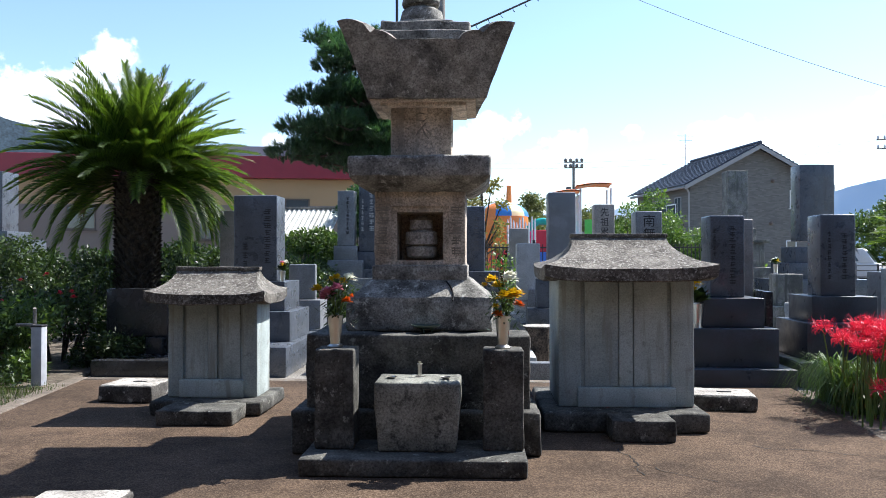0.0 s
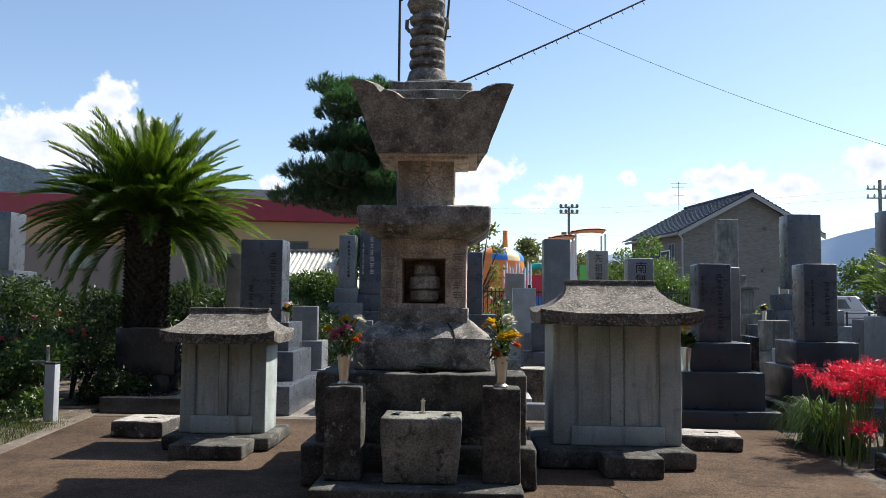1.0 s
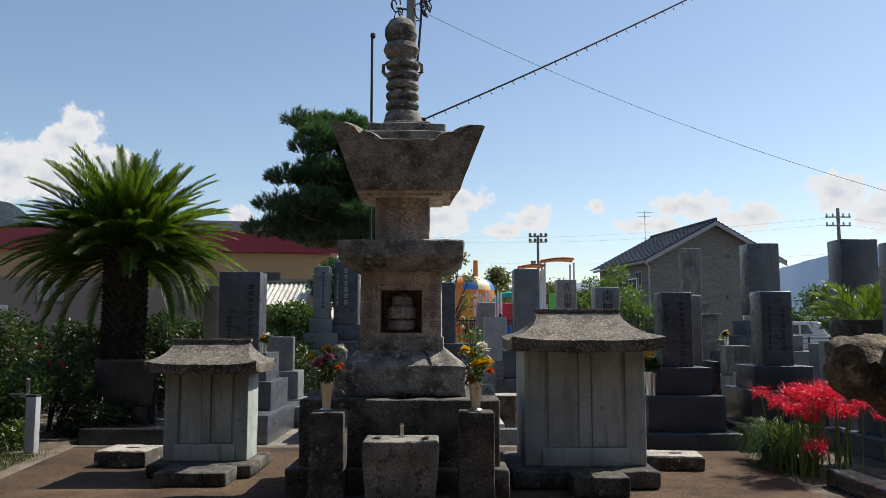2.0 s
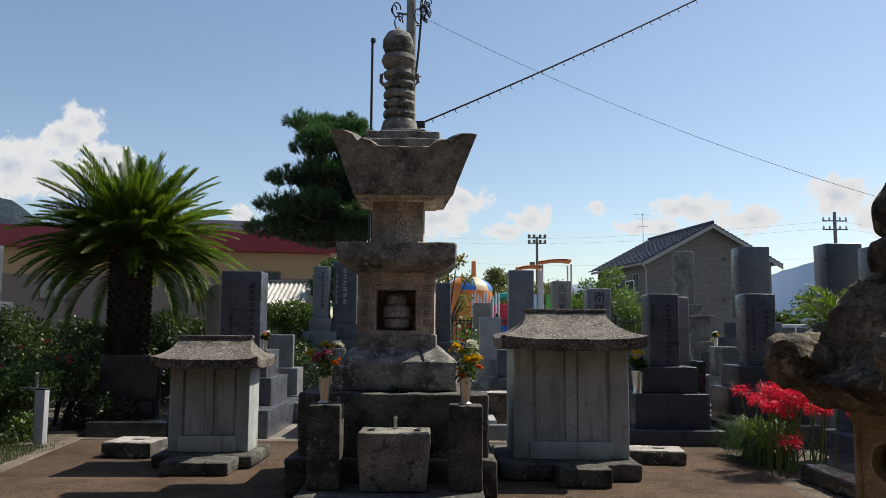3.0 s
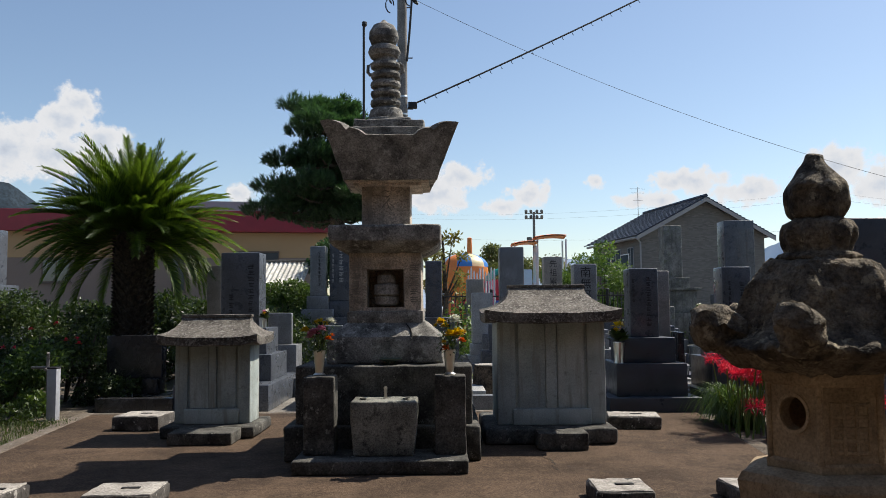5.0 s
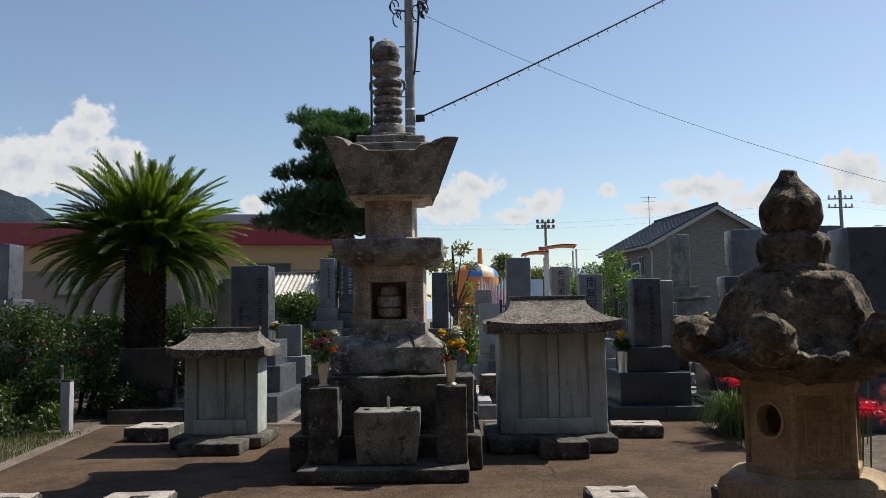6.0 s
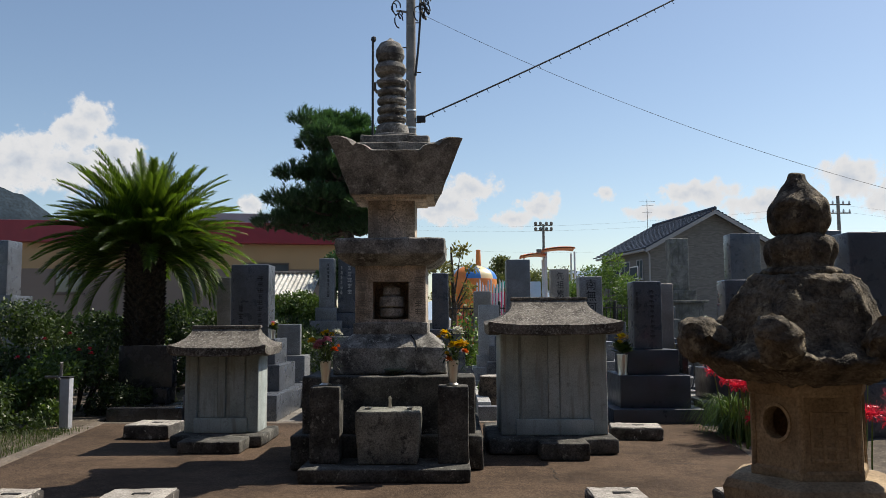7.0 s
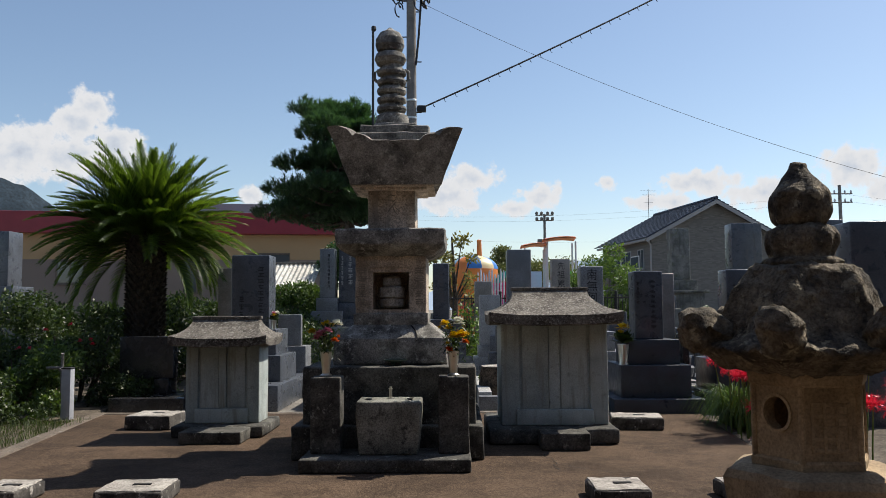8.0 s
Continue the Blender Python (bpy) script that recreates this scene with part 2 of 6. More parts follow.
def stone(bm, x0, x1, y0, y1, z0, z1, r=0.012, amp=0.003, step=0.1, warp=None, freq=9.0, hole=None):
    """Adds a worn, rounded block. hole: (xa, xb, za, zb, frame, set_back, depth) in its front."""
    xs, ys, zs = ticks(x0, x1, r, step), ticks(y0, y1, r, step), ticks(z0, z1, r, step)
    if hole:
        xa, xb, za, zb, fr, back, deep = hole
        xs = sorted(xs + [xa - fr, xa, xb, xb + fr])
        zs = sorted(zs + [za - fr, za, zb, zb + fr])
    lo, hi = Vector((x0 + r, y0 + r, z0 + r)), Vector((x1 - r, y1 - r, z1 - r))
    off = Vector((random.uniform(0, 50), random.uniform(0, 50), random.uniform(0, 50)))
    cache = {}

    def at(x, y, z, inside=False):
        key = (round(x, 5), round(y, 5), round(z, 5))
        if key in cache:
            return cache[key]
        p = Vector((x, y, z))
        if not inside:
            c = Vector((min(max(x, lo.x), hi.x), min(max(y, lo.y), hi.y), min(max(z, lo.z), hi.z)))
            d = p - c
            if d.length > 1e-9:
                p = c + d.normalized() * min(r, max(abs(d.x), abs(d.y), abs(d.z)))
            if amp:
                q = p * freq + off
                n = noise.noise_vector(q) * amp + noise.noise_vector(q * 3.1) * amp * 0.5
                p = p + n
        if warp:
            p = warp(p)
        cache[key] = bm.verts.new(p)
        return cache[key]

    def quad(*pts):
        vs = [at(*p) for p in pts]
        if len(set(vs)) == 4:
            try:
                bm.faces.new(vs)
            except ValueError:
                pass

    for i in range(len(xs) - 1):
        for j in range(len(zs) - 1):
            a, b, c, d = xs[i], xs[i + 1], zs[j], zs[j + 1]
            if b - a < 1e-6 or d - c < 1e-6:
                continue
            quad((b, y1, c), (a, y1, c), (a, y1, d), (b, y1, d))
            if hole:
                mx, mz = (a + b) / 2, (c + d) / 2
                if xa - fr < mx < xb + fr and za - fr < mz < zb + fr:
                    continue
            quad((a, y0, c), (b, y0, c), (b, y0, d), (a, y0, d))
    for i in range(len(xs) - 1):
        for j in range(len(ys) - 1):
            a, b, c, d = xs[i], xs[i + 1], ys[j], ys[j + 1]
            quad((a, c, z1), (b, c, z1), (b, d, z1), (a, d, z1))
            quad((a, d, z0), (b, d, z0), (b, c, z0), (a, c, z0))
    for i in range(len(ys) - 1):
        for j in range(len(zs) - 1):
            a, b, c, d = ys[i], ys[i + 1], zs[j], zs[j + 1]
            quad((x0, b, c), (x0, a, c), (x0, a, d), (x0, b, d))
            quad((x1, a, c), (x1, b, c), (x1, b, d), (x1, a, d))
    if hole:
        o = [(xa - fr, za - fr), (xb + fr, za - fr), (xb + fr, zb + fr), (xa - fr, zb + fr)]
        n = [(xa, za), (xb, za), (xb, zb), (xa, zb)]
        levels = [(o, y0), (o, y0 + back), (n, y0 + back), (n, y0 + deep)]
        rings = [[bm.verts.new((x, y, z)) for x, z in ring] for ring, y in levels]
        for p, q in zip(rings, rings[1:]):
            for k in range(4):
                bm.faces.new((p[k], p[(k + 1) % 4], q[(k + 1) % 4], q[k]))
        bm.faces.new(rings[-1])
    return bm


def block(*a, **k):
    return stone(bmesh.new(), *a, **k)


def loft(bm, rings, close=True, cap=True):
    """Joins rings of points, all of one count, into a skin."""
    vs = [[bm.verts.new(p) for p in ring] for ring in rings]
    n = len(vs[0])
    for a, b in zip(vs, vs[1:]):
        for k in range(n if close else n - 1):
            bm.faces.new((a[k], a[(k + 1) % n], b[(k + 1) % n], b[k]))
    if cap:
        bm.faces.new(vs[0][::-1])
        bm.faces.new(vs[-1])
    return bm


def turned(profile, n=24, at=(0, 0, 0), amp=0.0, freq=8.0, bm=None, ribs=0, rib=0.0):
    """A turned body from (radius, height) pairs."""
    bm = bm or bmesh.new()
    off = Vector((random.uniform(0, 50), 3, 7))
    rings = []
    for r, z in profile:
        ring = []
        for k in range(n):
            t = 2 * math.pi * k / n
            rr = r * (1 + rib * math.cos(ribs * t)) if ribs else r
            p = Vector((at[0] + rr * math.cos(t), at[1] + rr * math.sin(t), at[2] + z))
            if amp:
                p += noise.noise_vector(p * freq + off) * amp
            ring.append(p)
        rings.append(ring)
    return loft(bm, rings)


def tube(bm, pts, radii, n=8):
    """A round bar along points."""
    pts = [Vector(p) for p in pts]
    if isinstance(radii, (int, float)):
        radii = [radii] * len(pts)
    rings = []
    for k, p in enumerate(pts):
        d = (pts[min(k + 1, len(pts) - 1)] - pts[max(k - 1, 0)]).normalized()
        a = d.cross(Vector((0, 0, 1)) if abs(d.z) < 0.9 else Vector((1, 0, 0))).normalized()
        b = d.cross(a)
        rings.append([p + (a * math.cos(2 * math.pi * i / n) + b * math.sin(2 * math.pi * i / n)) * radii[k] for i in range(n)])
    return loft(bm, rings)


def bars(stoneob, x0, x1, z0, z1, y, count, material, name="inscription"):
    """Engraved writing that cannot be read, as rows of short strokes."""
    bm = bmesh.new()
    h = (z1 - z0) / count
    for k in range(count):
        zc = z1 - (k + 0.5) * h
        for j in range(3):
            w = (x1 - x0) * random.uniform(0.55, 1.0) / 2
            zz = zc + (j - 1) * h * 0.26
            cx = (x0 + x1) / 2 + random.uniform(-0.1, 0.1) * (x1 - x0)
            stone(bm, cx - w, cx + w, y - 0.0015, y + 0.003, zz - h * 0.07, zz + h * 0.07, r=0.0008, amp=0, step=1)
        cx = (x0 + x1) / 2 + random.uniform(-0.2, 0.2) * (x1 - x0)
        stone(bm, cx - h * 0.05, cx + h * 0.05, y - 0.0022, y + 0.003, zc - h * 0.38, zc + h * 0.38, r=0.0008, amp=0, step=1)
    return tagged(part(name, bm, material, stoneob, smooth=False), kind="stuff")

# ---- ground, paving, kerbs ----
def ring_ground():
    n = 40
    xs = sorted({round(s * (k / n) ** 4 * 2500, 3) for k in range(n + 1) for s in (-1, 1)})
    verts = [(x, y + 5, -0.06) for y in xs for x in xs]
    m = len(xs)
    faces = [(j * m + i, j * m + i + 1, (j + 1) * m + i + 1, (j + 1) * m + i) for j in range(m - 1) for i in range(m - 1)]
    return raw("ground", verts, faces, GRAVEL)


def slant(p):
    """The court widens to the back."""
    if p.x > 3.0:
        return Vector((p.x + (p.y - 3.3) * 0.1, p.y, p.z))
    if p.x < -3.0:
        return Vector((p.x - (p.y - 1.72) * 0.13, p.y, p.z))
    return p


tagged(ring_ground(), "grey-brown gravel and earth of the graveyard", "ground", kind="structure")
pave = part("pavement", block(-3.55, 3.47, -9.0, 3.62, -0.12, 0.0, r=0.01, amp=0.002, step=0.45, freq=1.5, warp=slant), PAVE, None)
tagged(pave, "brown washed concrete court with cracks and stains", "pavement", kind="structure")
for nm, x0, x1, y0, y1 in (("kerb_side", -3.72, -3.552, -9.0, 3.8), ("kerb_back", -3.548, 3.47, 3.624, 3.8)):
    k = part(nm, block(x0, x1, y0, y1, -0.12, 0.004, r=0.012, amp=0.003, step=0.5, warp=slant), CURB, None)
    tagged(k, "pale concrete kerb along the paved court", "kerb", kind="structure")
bed = part("flowerbed_soil", block(3.474, 5.6, -6.0, 3.3, -0.12, -0.01, r=0.02, amp=0.02, step=0.2, freq=4, warp=slant), SOIL, None)
tagged(bed, "dry brown soil of the flower bed", "soil", kind="structure")
bed = part("garden_soil", block(-9.5, -3.724, -4.0, 14.0, -0.12, -0.02, r=0.02, amp=0.02, step=0.4, freq=3, warp=slant), SOIL, None)
tagged(bed, "dark soil under the shrubs", "soil", kind="structure")

# Added walls, out of view: they block sky light so shadows stay deep.
back = part("wall_behind", block(-9.0, 9.0, -11.3, -11.0, -0.06, 9.0, r=0.02, amp=0.0, step=3), surface("dark_blocker_wall", (0.03, 0.024, 0.018), (0.07, 0.055, 0.042), 1.5, 30, relief=0.003), None)
for nm, x0, x1, y1, h in (("wall_west", -7.3, -7.0, 1.2, 9.0), ("wall_east", 9.0, 9.3, 0.0, 7.0)):
    side = part(nm, block(x0, x1, -11.0, y1, -0.06, h, r=0.02, amp=0.0, step=3), back.data.materials[0], None)
    tagged(side, "plain dark unseen wall added to hold back sky light", "wall", kind="structure")
tagged(back, "plain dark unseen wall added to hold back sky light", "wall", kind="structure")

crack = bmesh.new()
for x, y, ang, cnt in ((1.36, 0.86, -95, 16), (1.47, 0.3, -55, 9), (2.25, 0.9, -35, 14)):
    p = Vector((x, y, 0.001))
    pts = [p.copy()]
    for k in range(cnt):
        a = radians(ang + random.uniform(-40, 40))
        p = p + Vector((math.cos(a), math.sin(a), 0)) * 0.05
        pts.append(p.copy())
    w = 0.004
    for a, b in zip(pts, pts[1:]):
        s = (b - a).normalized().cross(Vector((0, 0, 1))) * w * random.uniform(0.5, 1.2)
        crack.faces.new([crack.verts.new(q + Vector((0, 0, 0.0025))) for q in (a - s, a + s, b + s, b - s)])
part("crack", crack, GAP_SHADE, pave, "thin dark crack", smooth=False)

# ---- stone pagoda ----
YC = 1.35
pagoda = thing("stone_pagoda", "tall weathered grey stone pagoda with niche, flared roof and ringed spire", "pagoda", (0, 0, 0))
part("base_slab", block(-0.675, 0.675, 0.0, 0.75, 0, 0.105, r=0.015, amp=0.004, step=0.09), OLD_DARK, pagoda, "dark low stone slab")
part("lower_plinth", block(-0.84, 0.79, 0.52, 2.2, 0, 0.29, r=0.025, amp=0.009, step=0.07, freq=6), OLD_DARK, pagoda, "rough dark lower plinth")
part("plinth", block(-0.76, 0.73, 0.62, 2.1, 0.27, 0.775, r=0.02, amp=0.01, step=0.05, freq=7), OLD_DARK, pagoda, "rough-edged dark plinth block")


def sloped(p):
    k = max(0.0, (p.z - 1.005) / 0.135)
    s = 1 - 0.33 * min(1, k) ** 0.85
    return Vector((-0.02 + (p.x + 0.02) * s, YC + (p.y - YC) * s, p.z))


bm = block(-0.53, 0.49, 0.85, 1.87, 0.775, 1.145, r=0.025, amp=0.01, step=0.05, warp=sloped, freq=7)
part("sloped_base", bm, OLD, pagoda, "grey block with cracked sloping top")
crk = bmesh.new()
tube(crk, [(0.16, 0.99, 1.12), (0.2, 0.93, 1.075), (0.215, 0.87, 1.02), (0.21, 0.843, 0.99)], 0.006, 6)
part("crack", crk, GAP_SHADE, pagoda, "dark crack across the block")


bm = block(-0.355, 0.295, 1.02, 1.68, 1.13, 1.77, r=0.012, amp=0.004, step=0.07, hole=(-0.196, 0.136, 1.268, 1.612, 0.04, 0.016, 0.36))
part("niche_block", bm, OLD_WARM, pagoda, "pale worn block with a square niche")
part("foot_band", block(-0.37, 0.31, 1.003, 1.697, 1.12, 1.235, r=0.012, amp=0.005, step=0.07), OLD, pagoda, "darker worn band")
inner = [(0.085, 1.281), (0.11, 1.3), (0.115, 1.36), (0.09, 1.375), (0.12, 1.385), (0.115, 1.47), (0.075, 1.485), (0.09, 1.5), (0.085, 1.56), (0.03, 1.59)]
part("small_stupa", turned(inner, 20, (-0.03, 1.19, 0), 0.004), FLAT, pagoda, "small plain stone stupa inside the niche")
bars(pagoda, -0.335, -0.25, 1.3, 1.66, 1.018, 5, WORN_CUT)
bars(pagoda, 0.19, 0.275, 1.3, 1.66, 1.018, 5, WORN_CUT)


def eave_curve(p):
    k = (p.z - 1.76) / 0.235
    s = 1 - 0.26 * max(0.0, 1 - k / 0.55) ** 2.2
    return Vector((-0.02 + (p.x + 0.02) * s, YC + (p.y - YC) * s, p.z))


part("lower_roof", block(-0.525, 0.475, 0.85, 1.85, 1.755, 2.0, r=0.025, amp=0.009, step=0.04, warp=eave_curve, freq=8), OLD, pagoda, "thick grey slab with rounded underside")
part("upper_block", block(-0.252, 0.192, 1.13, 1.57, 1.985, 2.42, r=0.012, amp=0.004, step=0.07), OLD_WARM, pagoda, "pale square block with a carved sign")
sign = bmesh.new()
for pts in ([(-0.075, 2.32), (-0.04, 2.34), (0.0, 2.33)], [(-0.06, 2.29), (-0.01, 2.28), (0.015, 2.3)], [(0.01, 2.27), (-0.05, 2.2), (-0.07, 2.17)], [(-0.02, 2.23), (0.0, 2.18), (0.03, 2.15)], [(-0.085, 2.22), (-0.07, 2.19)], [(0.005, 2.22), (0.04, 2.19), (0.035, 2.16)]):
    tube(sign, [(x, 1.131, z) for x, z in pts], [0.004] + [0.008] * (len(pts) - 2) + [0.003], 6)
part("inscription", sign, WORN_CUT, pagoda, "carved sign, cut and worn")
part("eave_step", block(-0.32, 0.3, 1.04, 1.66, 2.375, 2.42, r=0.01, amp=0.005, step=0.08), OLD_WARM, pagoda)
part("eave_step", block(-0.39, 0.37, 0.97, 1.73, 2.4, 2.455, r=0.01, amp=0.005, step=0.08), OLD_WARM, pagoda)


def ear_roof():
    """The flared roof with scalloped corner ears."""
    bm = bmesh.new()
    z0, m, nv = 2.41, 36, 8
    off = Vector((11, 5, 2))

    def top(u):
        a = abs(u)
        if a > 0.76:
            return 2.9 - 0.012 * ((a - 0.88) / 0.12) ** 2
        if a > 0.66:
            return 2.79 + 0.1 * math.sqrt(max(0.0, 1 - ((0.76 - a) / 0.1) ** 2)) * 0.98
        if a > 0.42:
            return 2.795 + 0.05 * math.sqrt(max(0.0, 1 - ((0.66 - a) / 0.24) ** 2))
        return 2.785

    def half(z):
        k = (z - z0) / 0.49
        return 0.425 + 0.185 * k ** 1.08

    rings = [[] for _ in range(nv + 5)]
    for side in range(4):
        for k in range(m):
            u = -1 + 2 * k / m
            for v in range(nv + 1):
                z = z0 + (top(u) - z0) * v / nv
                h = half(z)
                x, y = u * h, -h
                for _ in range(side):
                    x, y = -y, x
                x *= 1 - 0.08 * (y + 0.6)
                p = Vector((x - 0.005, YC + y, z))
                q = p * 8 + off
                rings[v].append(p + noise.noise_vector(q) * 0.009 + noise.noise_vector(q * 3) * 0.004)
            for v, (f, dz) in enumerate(((0.95, 0.008), (0.85, -0.004), (0.8, None), (0.1, None))):
                z = top(u) + dz if dz is not None else 2.76
                h = half(top(u)) * f
                x, y = u * h, -h
                for _ in range(side):
                    x, y = -y, x
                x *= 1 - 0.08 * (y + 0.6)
                p = Vector((x - 0.005, YC + y, z))
                rings[nv + 1 + v].append(p + noise.noise_vector(p * 8 + off) * 0.007)
    return loft(bm, rings)


turn = Matrix.Translation((0, YC, 0)) @ pose(0, 0, 0, 0, 0, 4) @ Matrix.Translation((0, -YC, 0))
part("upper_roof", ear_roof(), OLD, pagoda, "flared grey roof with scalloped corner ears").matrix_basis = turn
for h, z1, z2 in ((0.47, 2.72, 2.815), (0.42, 2.79, 2.895), (0.325, 2.87, 2.985), (0.2, 2.95, 3.035)):
    part("roof_step", block(-h - 0.01, h - 0.01, YC - h, YC + h, z1, z2, r=0.02, amp=0.014, step=0.05, freq=6), OLD, pagoda, "wavy-edged step of the roof").matrix_basis = turn
spire = part("spire", turned([(0.1, 3.02), (0.16, 3.03), (0.165, 3.07), (0.15, 3.13), (0.11, 3.155), (0.105, 3.5), (0.1, 3.64), (0.08, 3.66)], 28, (-0.04, YC, 0), 0.005), OLD, pagoda, "ringed stone spire")
spire.matrix_basis = Matrix.Translation((0, 0, 3.02 * -0.05)) @ Matrix.Diagonal((1, 1, 1.05, 1))
for z in (3.165, 3.25, 3.335, 3.42, 3.51):
    part("ring", turned([(0.1, z), (0.138, z + 0.008), (0.145, z + 0.03), (0.138, z + 0.055), (0.1, z + 0.068)], 28, (-0.045, YC, 0), 0.008, 11), OLD, spire)
part("lotus_ring", turned([(0.09, 3.6), (0.135, 3.625), (0.155, 3.67), (0.14, 3.715), (0.09, 3.735)], 28, (-0.055, YC, 0), 0.007, 11), OLD, spire)
part("jewel", turned([(0.08, 3.725), (0.12, 3.75), (0.143, 3.8), (0.138, 3.86), (0.1, 3.92), (0.04, 3.95), (0.012, 3.975)], 28, (-0.06, YC, 0), 0.006), OLD, spire, "rounded pointed jewel")
for sx in (-1, 1):
    bm = bmesh.new()
    tube(bm, [(-0.045 + sx * 0.13, YC, 3.57), (-0.045 + sx * 0.165, YC, 3.55), (-0.045 + sx * 0.168, YC, 3.49), (-0.045 + sx * 0.14, YC, 3.46)], 0.016, 8)
    part("lug", bm, OLD, spire)

# ---- altar things before the pagoda ----
for x0, x1 in ((-0.625, -0.38), (0.415, 0.665)):
    t = thing("flower_stand", "dark square stone post with lichen, holding a vase", "stone post", ((x0 + x1) / 2, 0.355, 0.105), group="pair of flower stands")
    w = (x1 - x0) / 2
    part("shaft", block(-w, w, -0.115, 0.115, 0, 0.615, r=0.014, amp=0.0035, step=0.05, freq=9), OLD_DARK, t)

burner = thing("incense_burner", "tapered grey stone incense burner with dark stains", "incense burner", (0.015, 0.36, 0.105))


def flare(p):
    s = 0.9 + 0.1 * min(1.0, p.z / 0.3)
    return Vector((p.x * s, p.y * s, p.z))


part("body", block(-0.263, 0.263, -0.19, 0.19, 0, 0.425, r=0.018, amp=0.004, step=0.05, warp=flare), BURN, burner)
for sx in (-0.17, 0.17):
    part("dish", turned([(0.012, 0.423), (0.02, 0.428), (0.032, 0.438), (0.033, 0.44), (0.026, 0.436), (0.01, 0.43)], 18, (sx, -0.04, 0)), STEEL, burner, "small steel dish")
part("incense_tube", turned([(0.03, 0.424), (0.03, 0.428), (0.014, 0.43), (0.013, 0.5), (0.019, 0.508), (0.015, 0.51), (0.011, 0.44)], 16, (0.0, 0.06, 0)), STEEL, burner, "steel incense tube")
for k in range(3):
    bm = bmesh.new()
    tube(bm, [(0.004 * k - 0.004, 0.06, 0.47), (0.006 * k - 0.006, 0.06 + 0.003 * k, 0.522)], 0.0025, 6)
    part("incense_stick", bm, PETAL["white"], burner)

dish = thing("offering_dish", "shallow green bronze dish on small feet", "dish", (0.03, 0.765, 0.775))
part("bowl", turned([(0.03, 0.03), (0.06, 0.035), (0.098, 0.05), (0.1, 0.056), (0.09, 0.052), (0.02, 0.04)], 24), BRONZE, dish)
for a in (0.3, 2.4, 4.5):
    bm = bmesh.new()
    tube(bm, [(0.04 * math.cos(a), 0.04 * math.sin(a), 0.0), (0.05 * math.cos(a), 0.05 * math.sin(a), 0.04)], 0.008, 6)
    part("foot", bm, BRONZE, dish)


def bloom(center, radius, n, lift, rnd, curl=0.4):
    """Petals round a centre."""
    vs, fs = [], []
    for k in range(n):
        a = rnd.uniform(0, 6.283)
        e = rnd.uniform(-0.2, 1.25)
        d = Vector((math.cos(a) * math.cos(e), math.sin(a) * math.cos(e), math.sin(e) + lift)).normalized()
        s = d.cross(Vector((0, 0, 1)) if abs(d.z) < 0.95 else Vector((1, 0, 0))).normalized() * radius * 0.27
        r = radius * rnd.uniform(0.75, 1.05)
        m = center + d * r * 0.6
        e2 = center + d * r + Vector((0, 0, -curl * r * 0.3))
        b = len(vs)
        vs += [center + d * r * 0.1, m - s, e2, m + s]
        fs.append((b, b + 1, b + 2, b + 3))
    return vs, fs


def vase(at, kinds, seed, label):
    rnd = random.Random(seed)
    t = thing("flower_vase", label, "vase", at, group="pair of altar vases")
    part("cup", turned([(0.05, 0), (0.052, 0.008), (0.032, 0.022), (0.036, 0.06), (0.05, 0.2), (0.054, 0.204), (0.048, 0.2), (0.03, 0.1)], 24), STEEL, t, "fluted steel cup")
    greens_v, greens_f = [], []
    for k in range(210):
        a, r = rnd.uniform(0, 6.283), rnd.uniform(0.0, 0.1) ** 0.9
        z = rnd.uniform(0.19, 0.42)
        r *= 0.4 + (z - 0.19) * 2.4
        c = Vector((r * math.cos(a), r * math.sin(a), z))
        if k % 9 == 0:
            c = Vector((0.11 * math.cos(a), 0.09 * math.sin(a), rnd.uniform(0.1, 0.24)))
        d = Vector((math.cos(a), math.sin(a), rnd.uniform(-0.9, 1.2))).normalized()
        s = d.cross(Vector((0, 0, 1))).normalized() * rnd.uniform(0.006, 0.011)
        ln = rnd.uniform(0.04, 0.085)
        b = len(greens_v)
        greens_v += [c, c + d * ln * 0.5 + s, c + d * ln, c + d * ln * 0.5 - s]
        greens_f.append((b, b + 1, b + 2, b + 3))
    bouquet = tagged(raw("bouquet", greens_v, greens_f, LEAF, t, "green leaves of the bouquet"), kind="stuff")
    for k in range(9):
        a = rnd.uniform(0, 6.283)
        bm = bmesh.new()
        tube(bm, [(0.01 * math.cos(a), 0.01 * math.sin(a), 0.12), (0.07 * math.cos(a), 0.06 * math.sin(a), 0.36)], 0.003, 5)
        part("stem", bm, STEM, bouquet)
    for colour, x, y, z, r in kinds:
        v, f = bloom(Vector((x * 1.15, y * 1.3, z)), r * 1.4, 70 if r > 0.03 else 34, 0.1, rnd)
        raw("flower", v, f, PETAL[colour], bouquet, colour + " flower")


